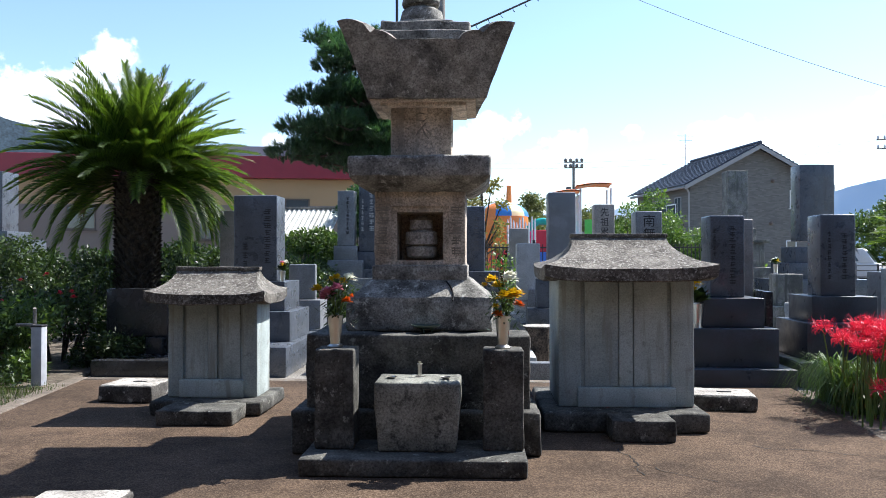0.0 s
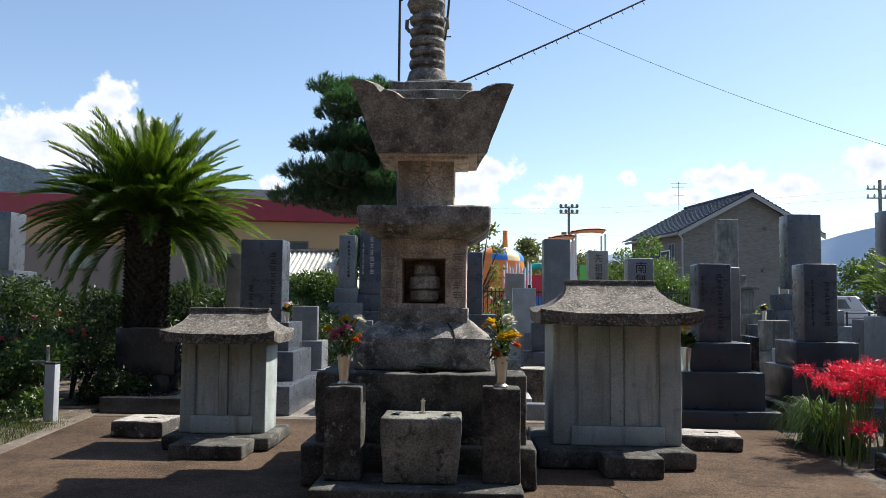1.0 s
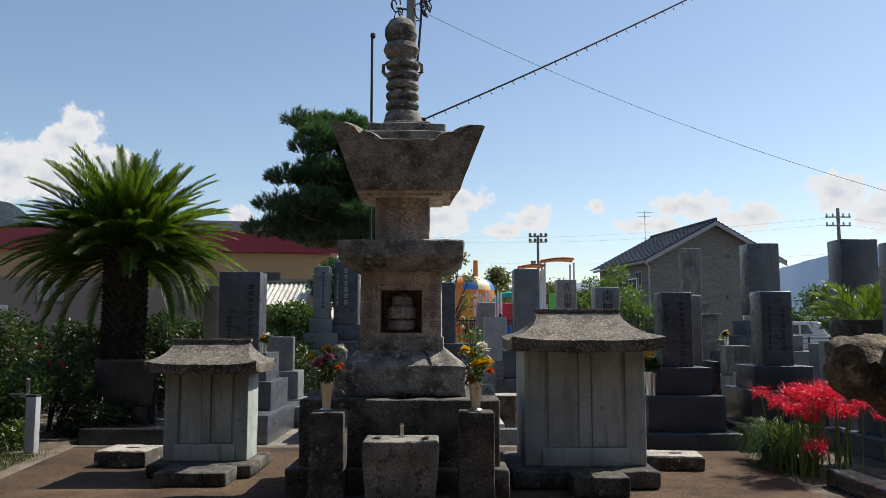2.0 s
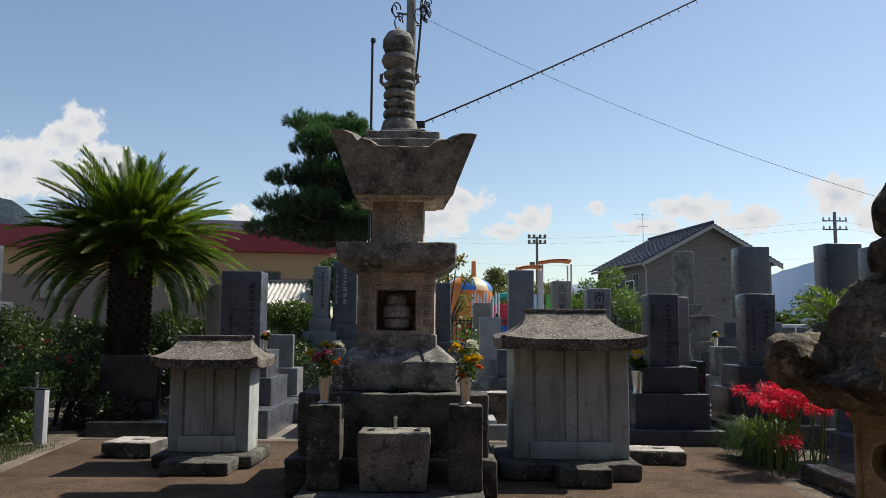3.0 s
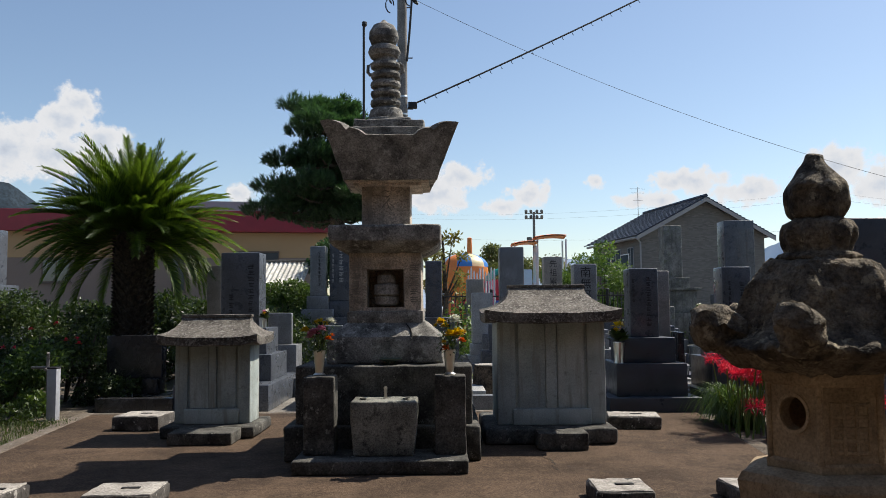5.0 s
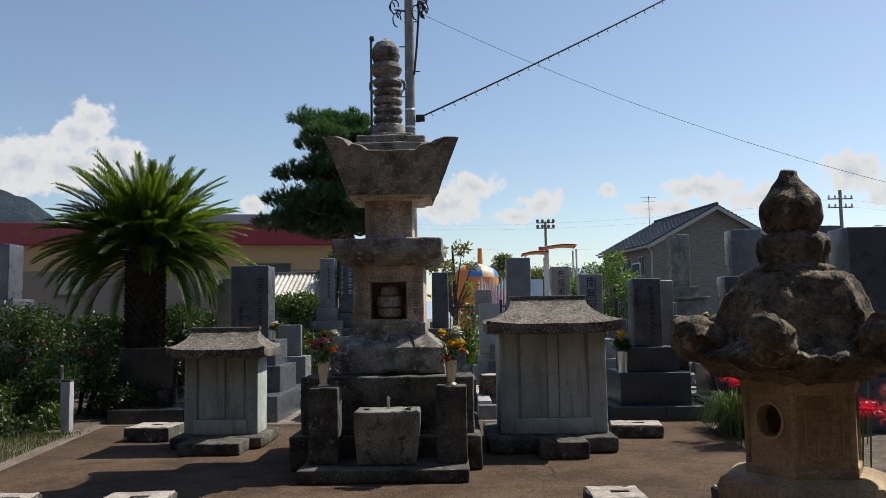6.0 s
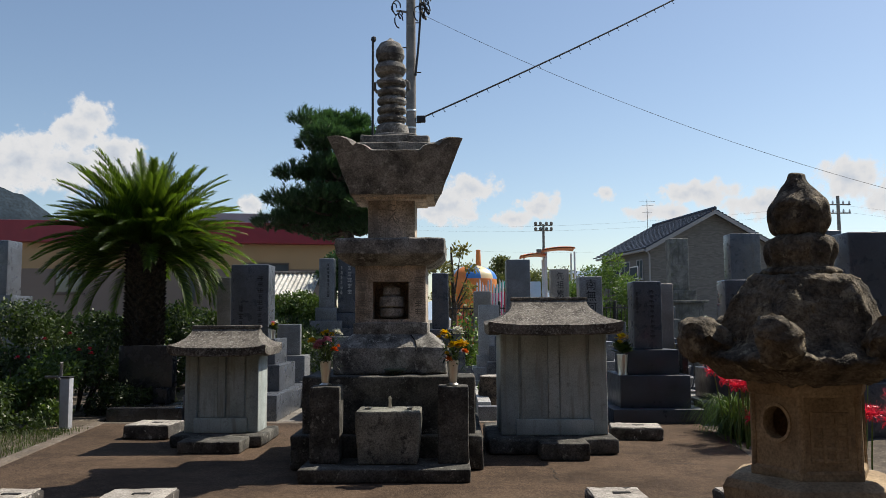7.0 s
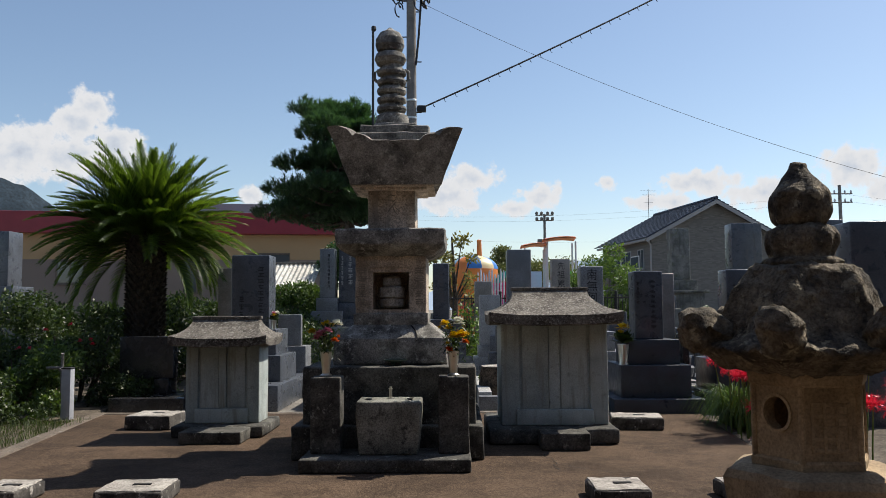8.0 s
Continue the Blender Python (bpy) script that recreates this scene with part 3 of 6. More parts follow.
vase((-0.515, 0.36, 0.722), [("white", 0.075, 0.0, 0.425, 0.045), ("yellow", 0.0, 0.02, 0.43, 0.032), ("yellow", 0.045, -0.02, 0.41, 0.03), ("yellow", -0.1, 0.0, 0.36, 0.036), ("pink", -0.03, -0.06, 0.34, 0.045), ("pink", 0.02, -0.07, 0.37, 0.04), ("pink", -0.06, -0.03, 0.31, 0.036), ("orange", 0.07, -0.05, 0.29, 0.032), ("yellow", -0.03, 0.03, 0.42, 0.028), ("orange", 0.09, -0.01, 0.32, 0.02)], 3, "steel vase with pink, yellow and white flowers")
vase((0.54, 0.36, 0.72), [("white", 0.035, -0.02, 0.43, 0.055), ("yellow", -0.06, 0.0, 0.42, 0.04), ("yellow", -0.03, -0.04, 0.39, 0.035), ("yellow", 0.05, -0.06, 0.33, 0.05), ("yellow", 0.005, -0.07, 0.32, 0.045), ("orange", 0.085, -0.02, 0.27, 0.032), ("yellow", -0.04, -0.05, 0.26, 0.025), ("orange", -0.03, -0.06, 0.21, 0.034), ("yellow", 0.09, -0.03, 0.34, 0.03), ("yellow", -0.1, 0.0, 0.39, 0.022)], 8, "steel vase with yellow, white and orange flowers")


# ---- small stone shrines ----
def curved_roof(w, ridge, y0, y1, z_eave, z_ridge, thick, lift):
    """A hipped stone roof with hollow slopes and a short ridge."""
    bm = bmesh.new()
    yc = (y0 + y1) / 2
    n, m = 10, 12
    off = Vector((random.uniform(0, 9), 1, 4))

    def ring(k, dz=0.0, grow=0.0):
        f = k / n
        g = (1 - f) ** 2.4
        hw = ridge / 2 + (w / 2 - ridge / 2) * g + grow
        hd = 0.035 + ((y1 - y0) / 2 - 0.035) * (1 - f) ** 1.35 + grow
        z = z_eave + (z_ridge - z_eave) * f
        out = []
        for side in range(4):
            for j in range(m):
                u = -1 + 2 * j / m
                x, y = ((u * hw, -hd), (hw, u * hd), (-u * hw, hd), (-hw, -u * hd))[side]
                up = lift * abs(u) ** 4 * g ** 2
                p = Vector((x, yc + y, z + dz + up))
                out.append(p + noise.noise_vector(p * 12 + off) * 0.005)
        return out

    rings = [ring(0, -thick - 0.0, -0.12), ring(0, -thick, -0.02), ring(0, -thick * 0.9, -0.004), ring(0, -0.008)] + [ring(k) for k in range(n + 1)]
    rings.append(ring(n, 0.012, 0.01))
    return loft(bm, rings)


def shrine(name, at, w, d, wall_h, base, base_h, step, roof, label):
    t = thing(name, label, "stone shrine", at)
    bw0, bw1, bd0, bd1 = base
    part("base", block(bw0, bw1, bd0, bd1, 0, base_h, r=0.03, amp=0.008, step=0.06), OLD_DARK, t, "dark stone base")
    s0, s1, sy, sh = step
    part("step", block(s0, s1, sy, bd0 - 0.004, 0, sh, r=0.014, amp=0.006, step=0.06), OLD_DARK, t, "dark stone step")
    z0, z1 = base_h, base_h + wall_h
    part("body", block(-w / 2, w / 2, 0.03, d, z0, z1, r=0.008, amp=0.0015, step=0.15), HOKORA, t, "grey-green stone walls")
    for x in (-w / 2, w / 2 - 0.17 * w):
        part("corner_post", block(x + 0.002, x + 0.17 * w, 0.0, 0.1, z0, z1, r=0.012, amp=0.0015, step=0.15), HOKORA, t)
    part("threshold", block(-w * 0.36, w * 0.36, -0.035, 0.028, z0, z0 + 0.15, r=0.01, amp=0.002, step=0.1), HOKORA, t)
    x0, x1 = -w * 0.31, w * 0.31
    mid = w * 0.05
    for a, b, yy in ((x0, -mid, 0.008), (mid, x1, 0.016)):
        part("door_panel", block(a + 0.01, b - 0.004, yy, 0.03, z0 + 0.152, z1 - 0.01, r=0.004, amp=0.001, step=0.15), HOKORA, t)
    part("door_post", block(-mid, mid, 0.0, 0.03, z0 + 0.152, z1 - 0.006, r=0.006, amp=0.001, step=0.15), HOKORA, t)
    rw, rr, y0, y1, ze, zr, th = roof
    part("roof", curved_roof(rw, rr, y0, y1, ze, zr, th, 0.035), ROOFST, t, "lichened grey stone roof with upturned eaves")
    part("ridge", block(-rr / 2 - 0.012, rr / 2 + 0.012, (y0 + y1) / 2 - 0.05, (y0 + y1) / 2 + 0.05, zr - 0.012, zr + 0.02, r=0.008, amp=0.003, step=0.1), ROOFST, t)
    return t


shrine("stone_shrine", (1.51, 1.5, 0), 1.03, 0.75, 0.99, (-0.65, 0.57, -0.24, 0.98), 0.15, (-0.19, 0.25, -0.53, 0.15), (1.27, 0.75, -0.25, 0.95, 1.205, 1.46, 0.1), "large grey-green stone shrine with lichened roof, doors shut")
shrine("stone_shrine", (-1.84, 1.95, 0), 0.76, 0.4, 0.8, (-0.46, 0.47, -0.2, 0.58), 0.12, (-0.25, 0.35, -0.58, 0.115), (1.0, 0.7, -0.22, 0.56, 0.985, 1.19, 0.085), "small grey-green stone shrine with lichened roof, doors shut")


# ---- pale footing stones with slots ----
def footing(x, y, w, d, h, rz, label):
    t = thing("footing_stone", label, "stone", (x, y, 0), rz, group="slotted footing stones")
    bm = bmesh.new()
    sw, sd = 0.06, 0.02
    stone(bm, -w / 2, w / 2, -d / 2, d / 2, 0, h, r=0.015, amp=0.008, step=0.05, freq=10)
    part("block", bm, VEINED, t)
    part("worn_top", block(-w / 2 + 0.012, w / 2 - 0.012, -d / 2 + 0.012, d / 2 - 0.012, h - 0.012, h + 0.006, r=0.005, amp=0.006, step=0.04, freq=12), FLAT, t, "pale thin top plate")
    part("slot", block(-sw + 0.03, sw + 0.03, -sd, sd, h - 0.02, h + 0.0125, r=0.002, amp=0, step=1), GAP_SHADE, t, "black inset drawn as a shaded slot")


footing(-2.74, 2.55, 0.5, 0.46, 0.145, -4, "pale flat stone with a slot, rough black front")
footing(2.47, 2.35, 0.54, 0.4, 0.125, -8, "pale flat stone with a slot and broken edge")
footing(-2.46, -0.86, 0.3, 0.4, 0.1, 0, "pale flat stone with a cut slot")
footing(-1.58, -0.86, 0.45, 0.4, 0.1, 3, "pale flat stone with a cut slot")
footing(1.63, -0.86, 0.37, 0.4, 0.1, 0, "pale flat stone with a cut slot")
footing(2.48, -0.86, 0.3, 0.4, 0.1, 4, "pale flat stone with a cut slot")

# ---- stone lantern ----
lantern = thing("stone_lantern", "rough brown stone lantern with hexagonal cap and jewel top", "stone lantern", (2.03, -2.9, 0))


def hexring(rc, rm, z, n=6, jit=0.0, sway=0.0):
    """A six-sided ring: rc at corners, rm at the middle of sides."""
    out = []
    for k in range(6 * n):
        a = 2 * math.pi * k / (6 * n)
        b = abs(((a / (math.pi / 3)) % 1) - 0.5) * 2
        r = rm + (rc - rm) * b ** 2.6
        p = Vector((r * math.cos(a), r * math.sin(a), z + sway * b ** 4))
        if jit:
            p += noise.noise_vector(p * 11 + Vector((4, 8, 1))) * jit + noise.noise_vector(p * 30) * jit * 0.6 + noise.noise_vector(p * 70) * jit * 0.45
        out.append(p)
    return out


def hexbody(rows, jit, n=6):
    return loft(bmesh.new(), [hexring(rc, rm, z, n, jit, sw) for rc, rm, z, sw in rows])


S = 0.868
part("foot", hexbody([(0.46, 0.46 * S, 0, 0), (0.46, 0.46 * S, 0.1, 0), (0.36, 0.36 * S, 0.16, 0), (0.2, 0.19, 0.18, 0)], 0.008), LANT, lantern)
part("shaft", turned([(0.19, 0.15), (0.175, 0.2), (0.17, 0.3), (0.18, 0.38), (0.19, 0.41)], 26, (0, 0, 0), 0.006), LANT, lantern)
part("platform", hexbody([(0.2, 0.19, 0.38, 0), (0.3, 0.27, 0.42, 0), (0.35, 0.31, 0.47, 0), (0.36, 0.315, 0.57, 0), (0.345, 0.3, 0.6, 0), (0.28, 0.25, 0.62, 0)], 0.008), LANT, lantern, "mossy hexagonal platform")


def fire_box():
    """Six walls; a round window through the one that faces the path, and one opposite."""
    bm = bmesh.new()
    R, z0, z1 = 0.228, 0.6, 1.0
    for side in range(6):
        a0, a1 = math.pi / 3 * side, math.pi / 3 * (side + 1)
        for rad, flip in ((R, False), (R - 0.06, True)):
            p0 = Vector((rad * math.cos(a0), rad * math.sin(a0), 0))
            p1 = Vector((rad * math.cos(a1), rad * math.sin(a1), 0))
            e = (p1 - p0)
            w = e.length
            e.normalize()
            mid = (p0 + p1) / 2
            if side in (3, 0):
                cz, hr, n = 0.838, 0.058, 32
                inner, outer = [], []
                for k in range(n):
                    t = 2 * math.pi * (k + 0.5) / n
                    c, s = math.cos(t), math.sin(t)
                    inner.append(mid + e * hr * c + Vector((0, 0, cz + hr * 1.1 * s)))
                    f = min((w / 2) / max(1e-6, abs(c)), ((z1 - cz) if s > 0 else (cz - z0)) / max(1e-6, abs(s)))
                    outer.append(mid + e * f * c + Vector((0, 0, cz + f * s)))
                loft(bm, [outer, inner] if not flip else [inner, outer], cap=False)
            else:
                q = [bm.verts.new(p + Vector((0, 0, z))) for p, z in ((p0, z0), (p1, z0), (p1, z1), (p0, z1))]
                bm.faces.new(q if not flip else q[::-1])
        if side in (3, 0):
            n = 32
            rings = []
            for rad in (R, R - 0.06):
                p0 = Vector((rad * math.cos(a0), rad * math.sin(a0), 0))
                p1 = Vector((rad * math.cos(a1), rad * math.sin(a1), 0))
                e, mid = (p1 - p0).normalized(), (p0 + p1) / 2
                rings.append([mid + e * 0.058 * math.cos(2 * math.pi * (k + 0.5) / n) + Vector((0, 0, 0.838 + 0.064 * math.sin(2 * math.pi * (k + 0.5) / n))) for k in range(n)])
            loft(bm, rings, cap=False)
    bmesh.ops.remove_doubles(bm, verts=bm.verts, dist=0.0005)
    return bm


box = part("fire_box", fire_box(), LANT, lantern, "tan hexagonal fire box with a round window", smooth=False)
part("band", hexbody([(0.236, 0.236 * S, 0.6, 0), (0.242, 0.242 * S, 0.605, 0), (0.242, 0.242 * S, 0.65, 0), (0.234, 0.234 * S, 0.66, 0)], 0.003), LANT, box)
part("band", hexbody([(0.234, 0.234 * S, 0.945, 0), (0.244, 0.244 * S, 0.955, 0), (0.252, 0.252 * S, 1.0, 0)], 0.003), LANT, box)
for k in range(6):
    a = math.pi / 3 * k
    bm = bmesh.new()
    tube(bm, [(0.225 * math.cos(a), 0.225 * math.sin(a), 0.64), (0.225 * math.cos(a), 0.225 * math.sin(a), 0.96)], 0.014, 8)
    part("corner_bead", bm, LANT, box)
bm = bmesh.new()
for z in (0.7, 0.745, 0.79, 0.835, 0.88):
    stone(bm, -0.072, 0.072, -0.003, 0.006, z - 0.008, z + 0.008, r=0.003, amp=0.001, step=0.06)
for x in (-0.072, -0.024, 0.024, 0.072):
    stone(bm, x - 0.007, x + 0.007, -0.004, 0.006, 0.69, 0.89, r=0.003, amp=0.001, step=0.06)
lat = part("lattice", bm, LANT, box, "carved lattice panel")
lat.matrix_basis = pose(0, -0.228 * S, 0, 0, 0, 0)
bm = bmesh.new()
n = 28
rr = []
for rad in (0.072, 0.06):
    rr.append([(rad * math.cos(2 * math.pi * k / n), -0.006, 0.838 + rad * 1.1 * math.sin(2 * math.pi * k / n)) for k in range(n)])
loft(bm, [[(x, 0.004, z) for x, _, z in rr[0]], rr[0], rr[1], [(x, 0.004, z) for x, _, z in rr[1]]], cap=False)
rim = part("window_rim", bm, LANT, box)
rim.matrix_basis = pose(0.228 * S * math.cos(radians(210)), 0.228 * S * math.sin(radians(210)), 0, 0, 0, 210 + 90)
cap_rows = [(0.25, 0.23, 0.995, 0), (0.36, 0.31, 1.03, 0), (0.45, 0.37, 1.065, 0.03), (0.475, 0.385, 1.09, 0.04), (0.46, 0.375, 1.11, 0.05), (0.38, 0.335, 1.125, 0.03), (0.355, 0.28, 1.17, 0.0), (0.328, 0.262, 1.24, 0), (0.3, 0.242, 1.32, 0), (0.272, 0.222, 1.365, 0), (0.246, 0.204, 1.405, 0), (0.222, 0.19, 1.428, 0), (0.195, 0.17, 1.438, 0), (0.1, 0.1, 1.442, 0)]
dense_rows = []
for p, q in zip(cap_rows, cap_rows[1:]):
    dense_rows += [tuple(a + (b - a) * k / 3 for a, b in zip(p, q)) for k in range(3)]
cap = part("cap", hexbody(dense_rows + cap_rows[-1:], 0.016, 24), LANT_TOP, lantern, "dark lumpy hexagonal cap with lichen", crease=85)
cap.matrix_basis = pose(0, 0, 0, 0, 0, -5)
for k in range(6):
    a = math.pi / 3 * k
    bm = block(-0.13, 0.075, -0.075, 0.075, -0.08, 0.1, r=0.068, amp=0.026, step=0.012, freq=17)
    for v in bm.verts:
        grain = noise.noise_vector(v.co * 55 + Vector((k, 2, 5))) * 0.006
        v.co += grain
        v.co.y *= 1 - 0.12 * max(0.0, min(1.0, (0.02 - v.co.x) / 0.12))
        v.co.z -= 0.05 * max(0.0, min(1.0, (-0.02 - v.co.x) / 0.1))
        v.co *= 1.12
        v.co = Matrix.Rotation(a, 3, "Z") @ v.co + Vector((0.43 * math.cos(a), 0.43 * math.sin(a), 1.155))
    part("corner_scroll", bm, LANT_TOP, cap, "rough rounded corner scroll", crease=80)
part("neck", turned([(0.12, 1.425), (0.152, 1.436), (0.158, 1.452), (0.145, 1.464), (0.124, 1.474), (0.132, 1.5), (0.14, 1.53), (0.14, 1.562), (0.128, 1.59), (0.095, 1.612)], 80, (0, 0, 0), 0.012, 16, ribs=11, rib=0.045), LANT_TOP, lantern, "lotus ring", crease=85)
def eased(profile, times=2):
    """Cuts the corners of a profile."""
    for _ in range(times):
        cut = [profile[0]]
        for (r0, z0), (r1, z1) in zip(profile, profile[1:]):
            cut += [(r0 * 0.75 + r1 * 0.25, z0 * 0.75 + z1 * 0.25), (r0 * 0.25 + r1 * 0.75, z0 * 0.25 + z1 * 0.75)]
        profile = cut + [profile[-1]]
    return profile


part("jewel", turned(eased([(0.085, 1.6), (0.1, 1.612), (0.112, 1.635), (0.12, 1.665), (0.123, 1.7), (0.122, 1.725), (0.115, 1.748), (0.1, 1.772), (0.08, 1.793), (0.064, 1.812), (0.047, 1.832), (0.036, 1.852), (0.033, 1.868), (0.027, 1.88), (0.008, 1.886)]), 80, (0, 0, 0), 0.011, 15, ribs=9, rib=0.026), LANT_TOP, lantern, "onion-shaped jewel", crease=85)


# ---- graves ----
def words(parent, text, x, y, z, size, material, step):
    """Cut characters, one below the other."""
    for k, ch in enumerate(text):
        cu = bpy.data.curves.new("inscription", "FONT")
        cu.body, cu.size, cu.align_x, cu.align_y, cu.extrude = ch, size, "CENTER", "CENTER", 0.001
        tmp = new("inscription_curve", cu)
        me = bpy.data.meshes.new_from_object(tmp.evaluated_get(bpy.context.evaluated_depsgraph_get()))
        bpy.data.objects.remove(tmp)
        bpy.data.curves.remove(cu)
        me.materials.clear()
        me.materials.append(material)
        ob = new("inscription", me)
        ob.parent = parent
        ob.matrix_basis = pose(x, y, z - k * step, 90, 0, 0)


def grave(x, y, w, z0, z1, tiers, material, label, rz=0, depth=None, writing=(), ink=CUT, tier_material=None, amp=0.0008, group="family graves"):
    """A pillar stone on stepped plinths. tiers, from the ground: half width, half depth, top."""
    depth = depth or w
    t = thing("gravestone", label, "gravestone", (x, y + depth / 2, -0.06), rz, group=group)
    lo = 0.0
    for hw, hd, top in tiers:
        part("tier", block(-hw, hw, -hd, hd, lo, top + 0.06, r=0.008, amp=amp, step=0.3), tier_material or material, t)
        lo = top + 0.06
    sh = part("shaft", block(-w / 2, w / 2, -depth / 2, depth / 2, z0 + 0.06, z1 + 0.06, r=0.018, amp=amp, step=0.25), material, t)
    for x0, x1, a, b, n in writing:
        bars(sh, x0 * w, x1 * w, z0 + 0.06 + a * (z1 - z0), z0 + 0.06 + b * (z1 - z0), -depth / 2, n, ink)
    return sh


def low_vases(x, y, z, colour, seed, label, size=1.0):
    rnd = random.Random(seed)
    t = thing("grave_vase", label, "vase", (x, y, z), group="grave vases")
    part("cup", turned([(0.035, 0), (0.03, 0.02), (0.04, 0.14), (0.036, 0.138)], 14), STEEL, t)
    for c in colour:
        v, f = bloom(Vector((rnd.uniform(-0.05, 0.05), rnd.uniform(-0.05, 0.05), rnd.uniform(0.18, 0.27))), 0.05, 24, 0.1, rnd)
        raw("flower", v, f, PETAL[c], t, c + " flower")
    v, f = bloom(Vector((0, 0, 0.14)), 0.13, 30, 0.5, rnd)
    raw("leaves", v, f, LEAF, t)
    t.matrix_world = t.matrix_world @ Matrix.Scale(size, 4)


grave(3.01, 3.9, 0.36, 0.87, 1.735, ((0.55, 0.62, 0.17), (0.43, 0.46, 0.565), (0.33, 0.33, 0.87)), GR_DARK, "dark grey granite gravestone on three steps", writing=((0.05, 0.25, 0.15, 0.88, 10), (-0.42, -0.32, 0.5, 0.85, 5)), ink=INK, tier_material=GR_DEEP)
grave(4.29, 4.2, 0.375, 0.87, 1.76, ((0.56, 0.62, 0.2), (0.44, 0.46, 0.6), (0.34, 0.34, 0.875)), GR_DARK, "dark grey granite gravestone on broad steps", rz=-1, writing=((0.1, 0.26, 0.2, 0.78, 8), (-0.3, -0.2, 0.2, 0.8, 8)), ink=INK, tier_material=GR_DEEP)
grave(3.42, 4.75, 0.3, 0.6, 1.74, ((0.45, 0.4, 0.2), (0.3, 0.3, 0.6)), GR_WARM, "brownish granite gravestone behind a dark one")
nan = grave(2.74, 6.5, 0.36, 0.9, 1.935, ((0.6, 0.6, 0.25), (0.45, 0.45, 0.6), (0.32, 0.32, 0.9)), GR_MID, "grey granite gravestone with black cut characters")
words(nan, "南無阿", 0.0, -0.183, 1.85, 0.18, INK, 0.18)
old = grave(2.91, 11.5, 0.4, 0.9, 2.37, ((0.7, 0.7, 0.3), (0.45, 0.45, 0.9)), GR_WARM, "brownish grey gravestone with black cut characters")
words(old, "先祖累", 0.0, -0.203, 2.26, 0.18, INK, 0.195)
grave(1.71, 8.1, 0.43, 0.8, 2.335, ((0.75, 0.7, 0.3), (0.55, 0.5, 0.8)), GR_MID, "tall plain grey granite gravestone on steps")
grave(1.17, 8.0, 0.37, 0.62, 1.52, ((0.4, 0.4, 0.2), (0.3, 0.3, 0.42), (0.22, 0.22, 0.62)), GR_LIGHT, "pale granite gravestone on pale steps", writing=((-0.9, -0.7, 0.5, 0.8, 3),))
grave(1.14, 10.4, 0.36, 0.7, 1.85, ((0.4, 0.4, 0.3), (0.28, 0.28, 0.7)), GR_WARM, "small pale brown gravestone")
grave(0.345, 5.5, 0.24, 1.12, 1.945, ((0.5, 0.5, 0.4), (0.36, 0.36, 0.8), (0.3, 0.28, 1.12)), GR_DARK, "narrow blue-grey granite gravestone on steps", writing=((-0.1, 0.2, 0.3, 0.85, 6),), depth=0.24)
grave(-1.9, 9.0, 0.29, 1.5, 2.45, ((0.7, 0.5, 0.5), (0.5, 0.4, 0.95), (0.3, 0.25, 1.25), (0.2, 0.2, 1.5)), GR_MID, "grey granite gravestone with rounded foot", writing=((0.02, 0.2, 0.2, 0.9, 9),), ink=INK)
grave(-1.47, 9.1, 0.44, 1.4, 2.55, ((0.7, 0.5, 0.5), (0.5, 0.4, 1.1), (0.36, 0.25, 1.4)), GR_DARK, "dark granite gravestone with white writing", writing=((-0.1, 0.1, 0.3, 0.9, 6), (-0.4, -0.3, 0.3, 0.8, 6)), ink=GR_LIGHT)
grave(5.74, 12.1, 0.42, 1.9, 3.1, ((0.9, 0.8, 0.5), (0.7, 0.6, 1.1), (0.45, 0.45, 1.6), (0.55, 0.5, 1.66), (0.33, 0.33, 1.9)), GR_OLD, "tall old mossy gravestone with a moulded foot", amp=0.004)
grave(6.67, 10.46, 0.62, 1.6, 3.03, ((1.1, 0.9, 0.4), (0.85, 0.7, 0.9), (0.6, 0.5, 1.2), (0.45, 0.4, 1.5)), GR_DARK, "broad tall granite gravestone on dark steps", rz=-2, depth=0.5, writing=((0.18, 0.3, 0.3, 0.85, 7), (-0.08, 0.04, 0.45, 0.62, 2)))
grave(6.25, 6.0, 0.54, 1.1, 2.6, ((0.7, 0.6, 0.4), (0.5, 0.45, 1.1)), GR_DARK, "broad granite gravestone beside the path", depth=0.4, writing=((-0.3, -0.2, 0.4, 0.8, 4), (0.0, 0.1, 0.4, 0.8, 4)))
grave(-2.4, 5.2, 0.55, 1.0, 2.07, ((0.62, 1.15, 0.28), (0.52, 0.55, 0.64), (0.42, 0.4, 1.0)), GR_DARK, "dark granite gravestone with pale sunlit side, on grey steps", writing=((0.2, 0.36, 0.2, 0.85, 8), (-0.3, -0.16, 0.05, 0.45, 4)), ink=INK, tier_material=GR_DARK, depth=0.42)
grave(-3.0, 6.0, 0.22, 0.8, 1.93, ((0.4, 0.4, 0.3), (0.25, 0.25, 0.8)), GR_WARM, "narrow brownish granite gravestone")
grave(-2.12, 6.6, 0.38, 0.7, 1.2, ((0.4, 0.3, 0.3), (0.3, 0.25, 0.7)), GR_MID, "low grey granite slab stone", depth=0.12)
grave(-9.8, 11.5, 0.6, 1.85, 3.1, ((1.15, 0.8, 0.45), (1.07, 0.7, 1.05), (0.75, 0.6, 1.67), (0.5, 0.45, 1.85)), GR_DARK, "dark granite gravestone with a lotus foot", tier_material=GR_DARK)
grave(5.35, 2.7, 0.72, 0.55, 2.22, ((0.7, 0.6, 0.2), (0.55, 0.5, 0.55)), GR_DARK, "large dark granite gravestone beside the flower bed", depth=0.5)
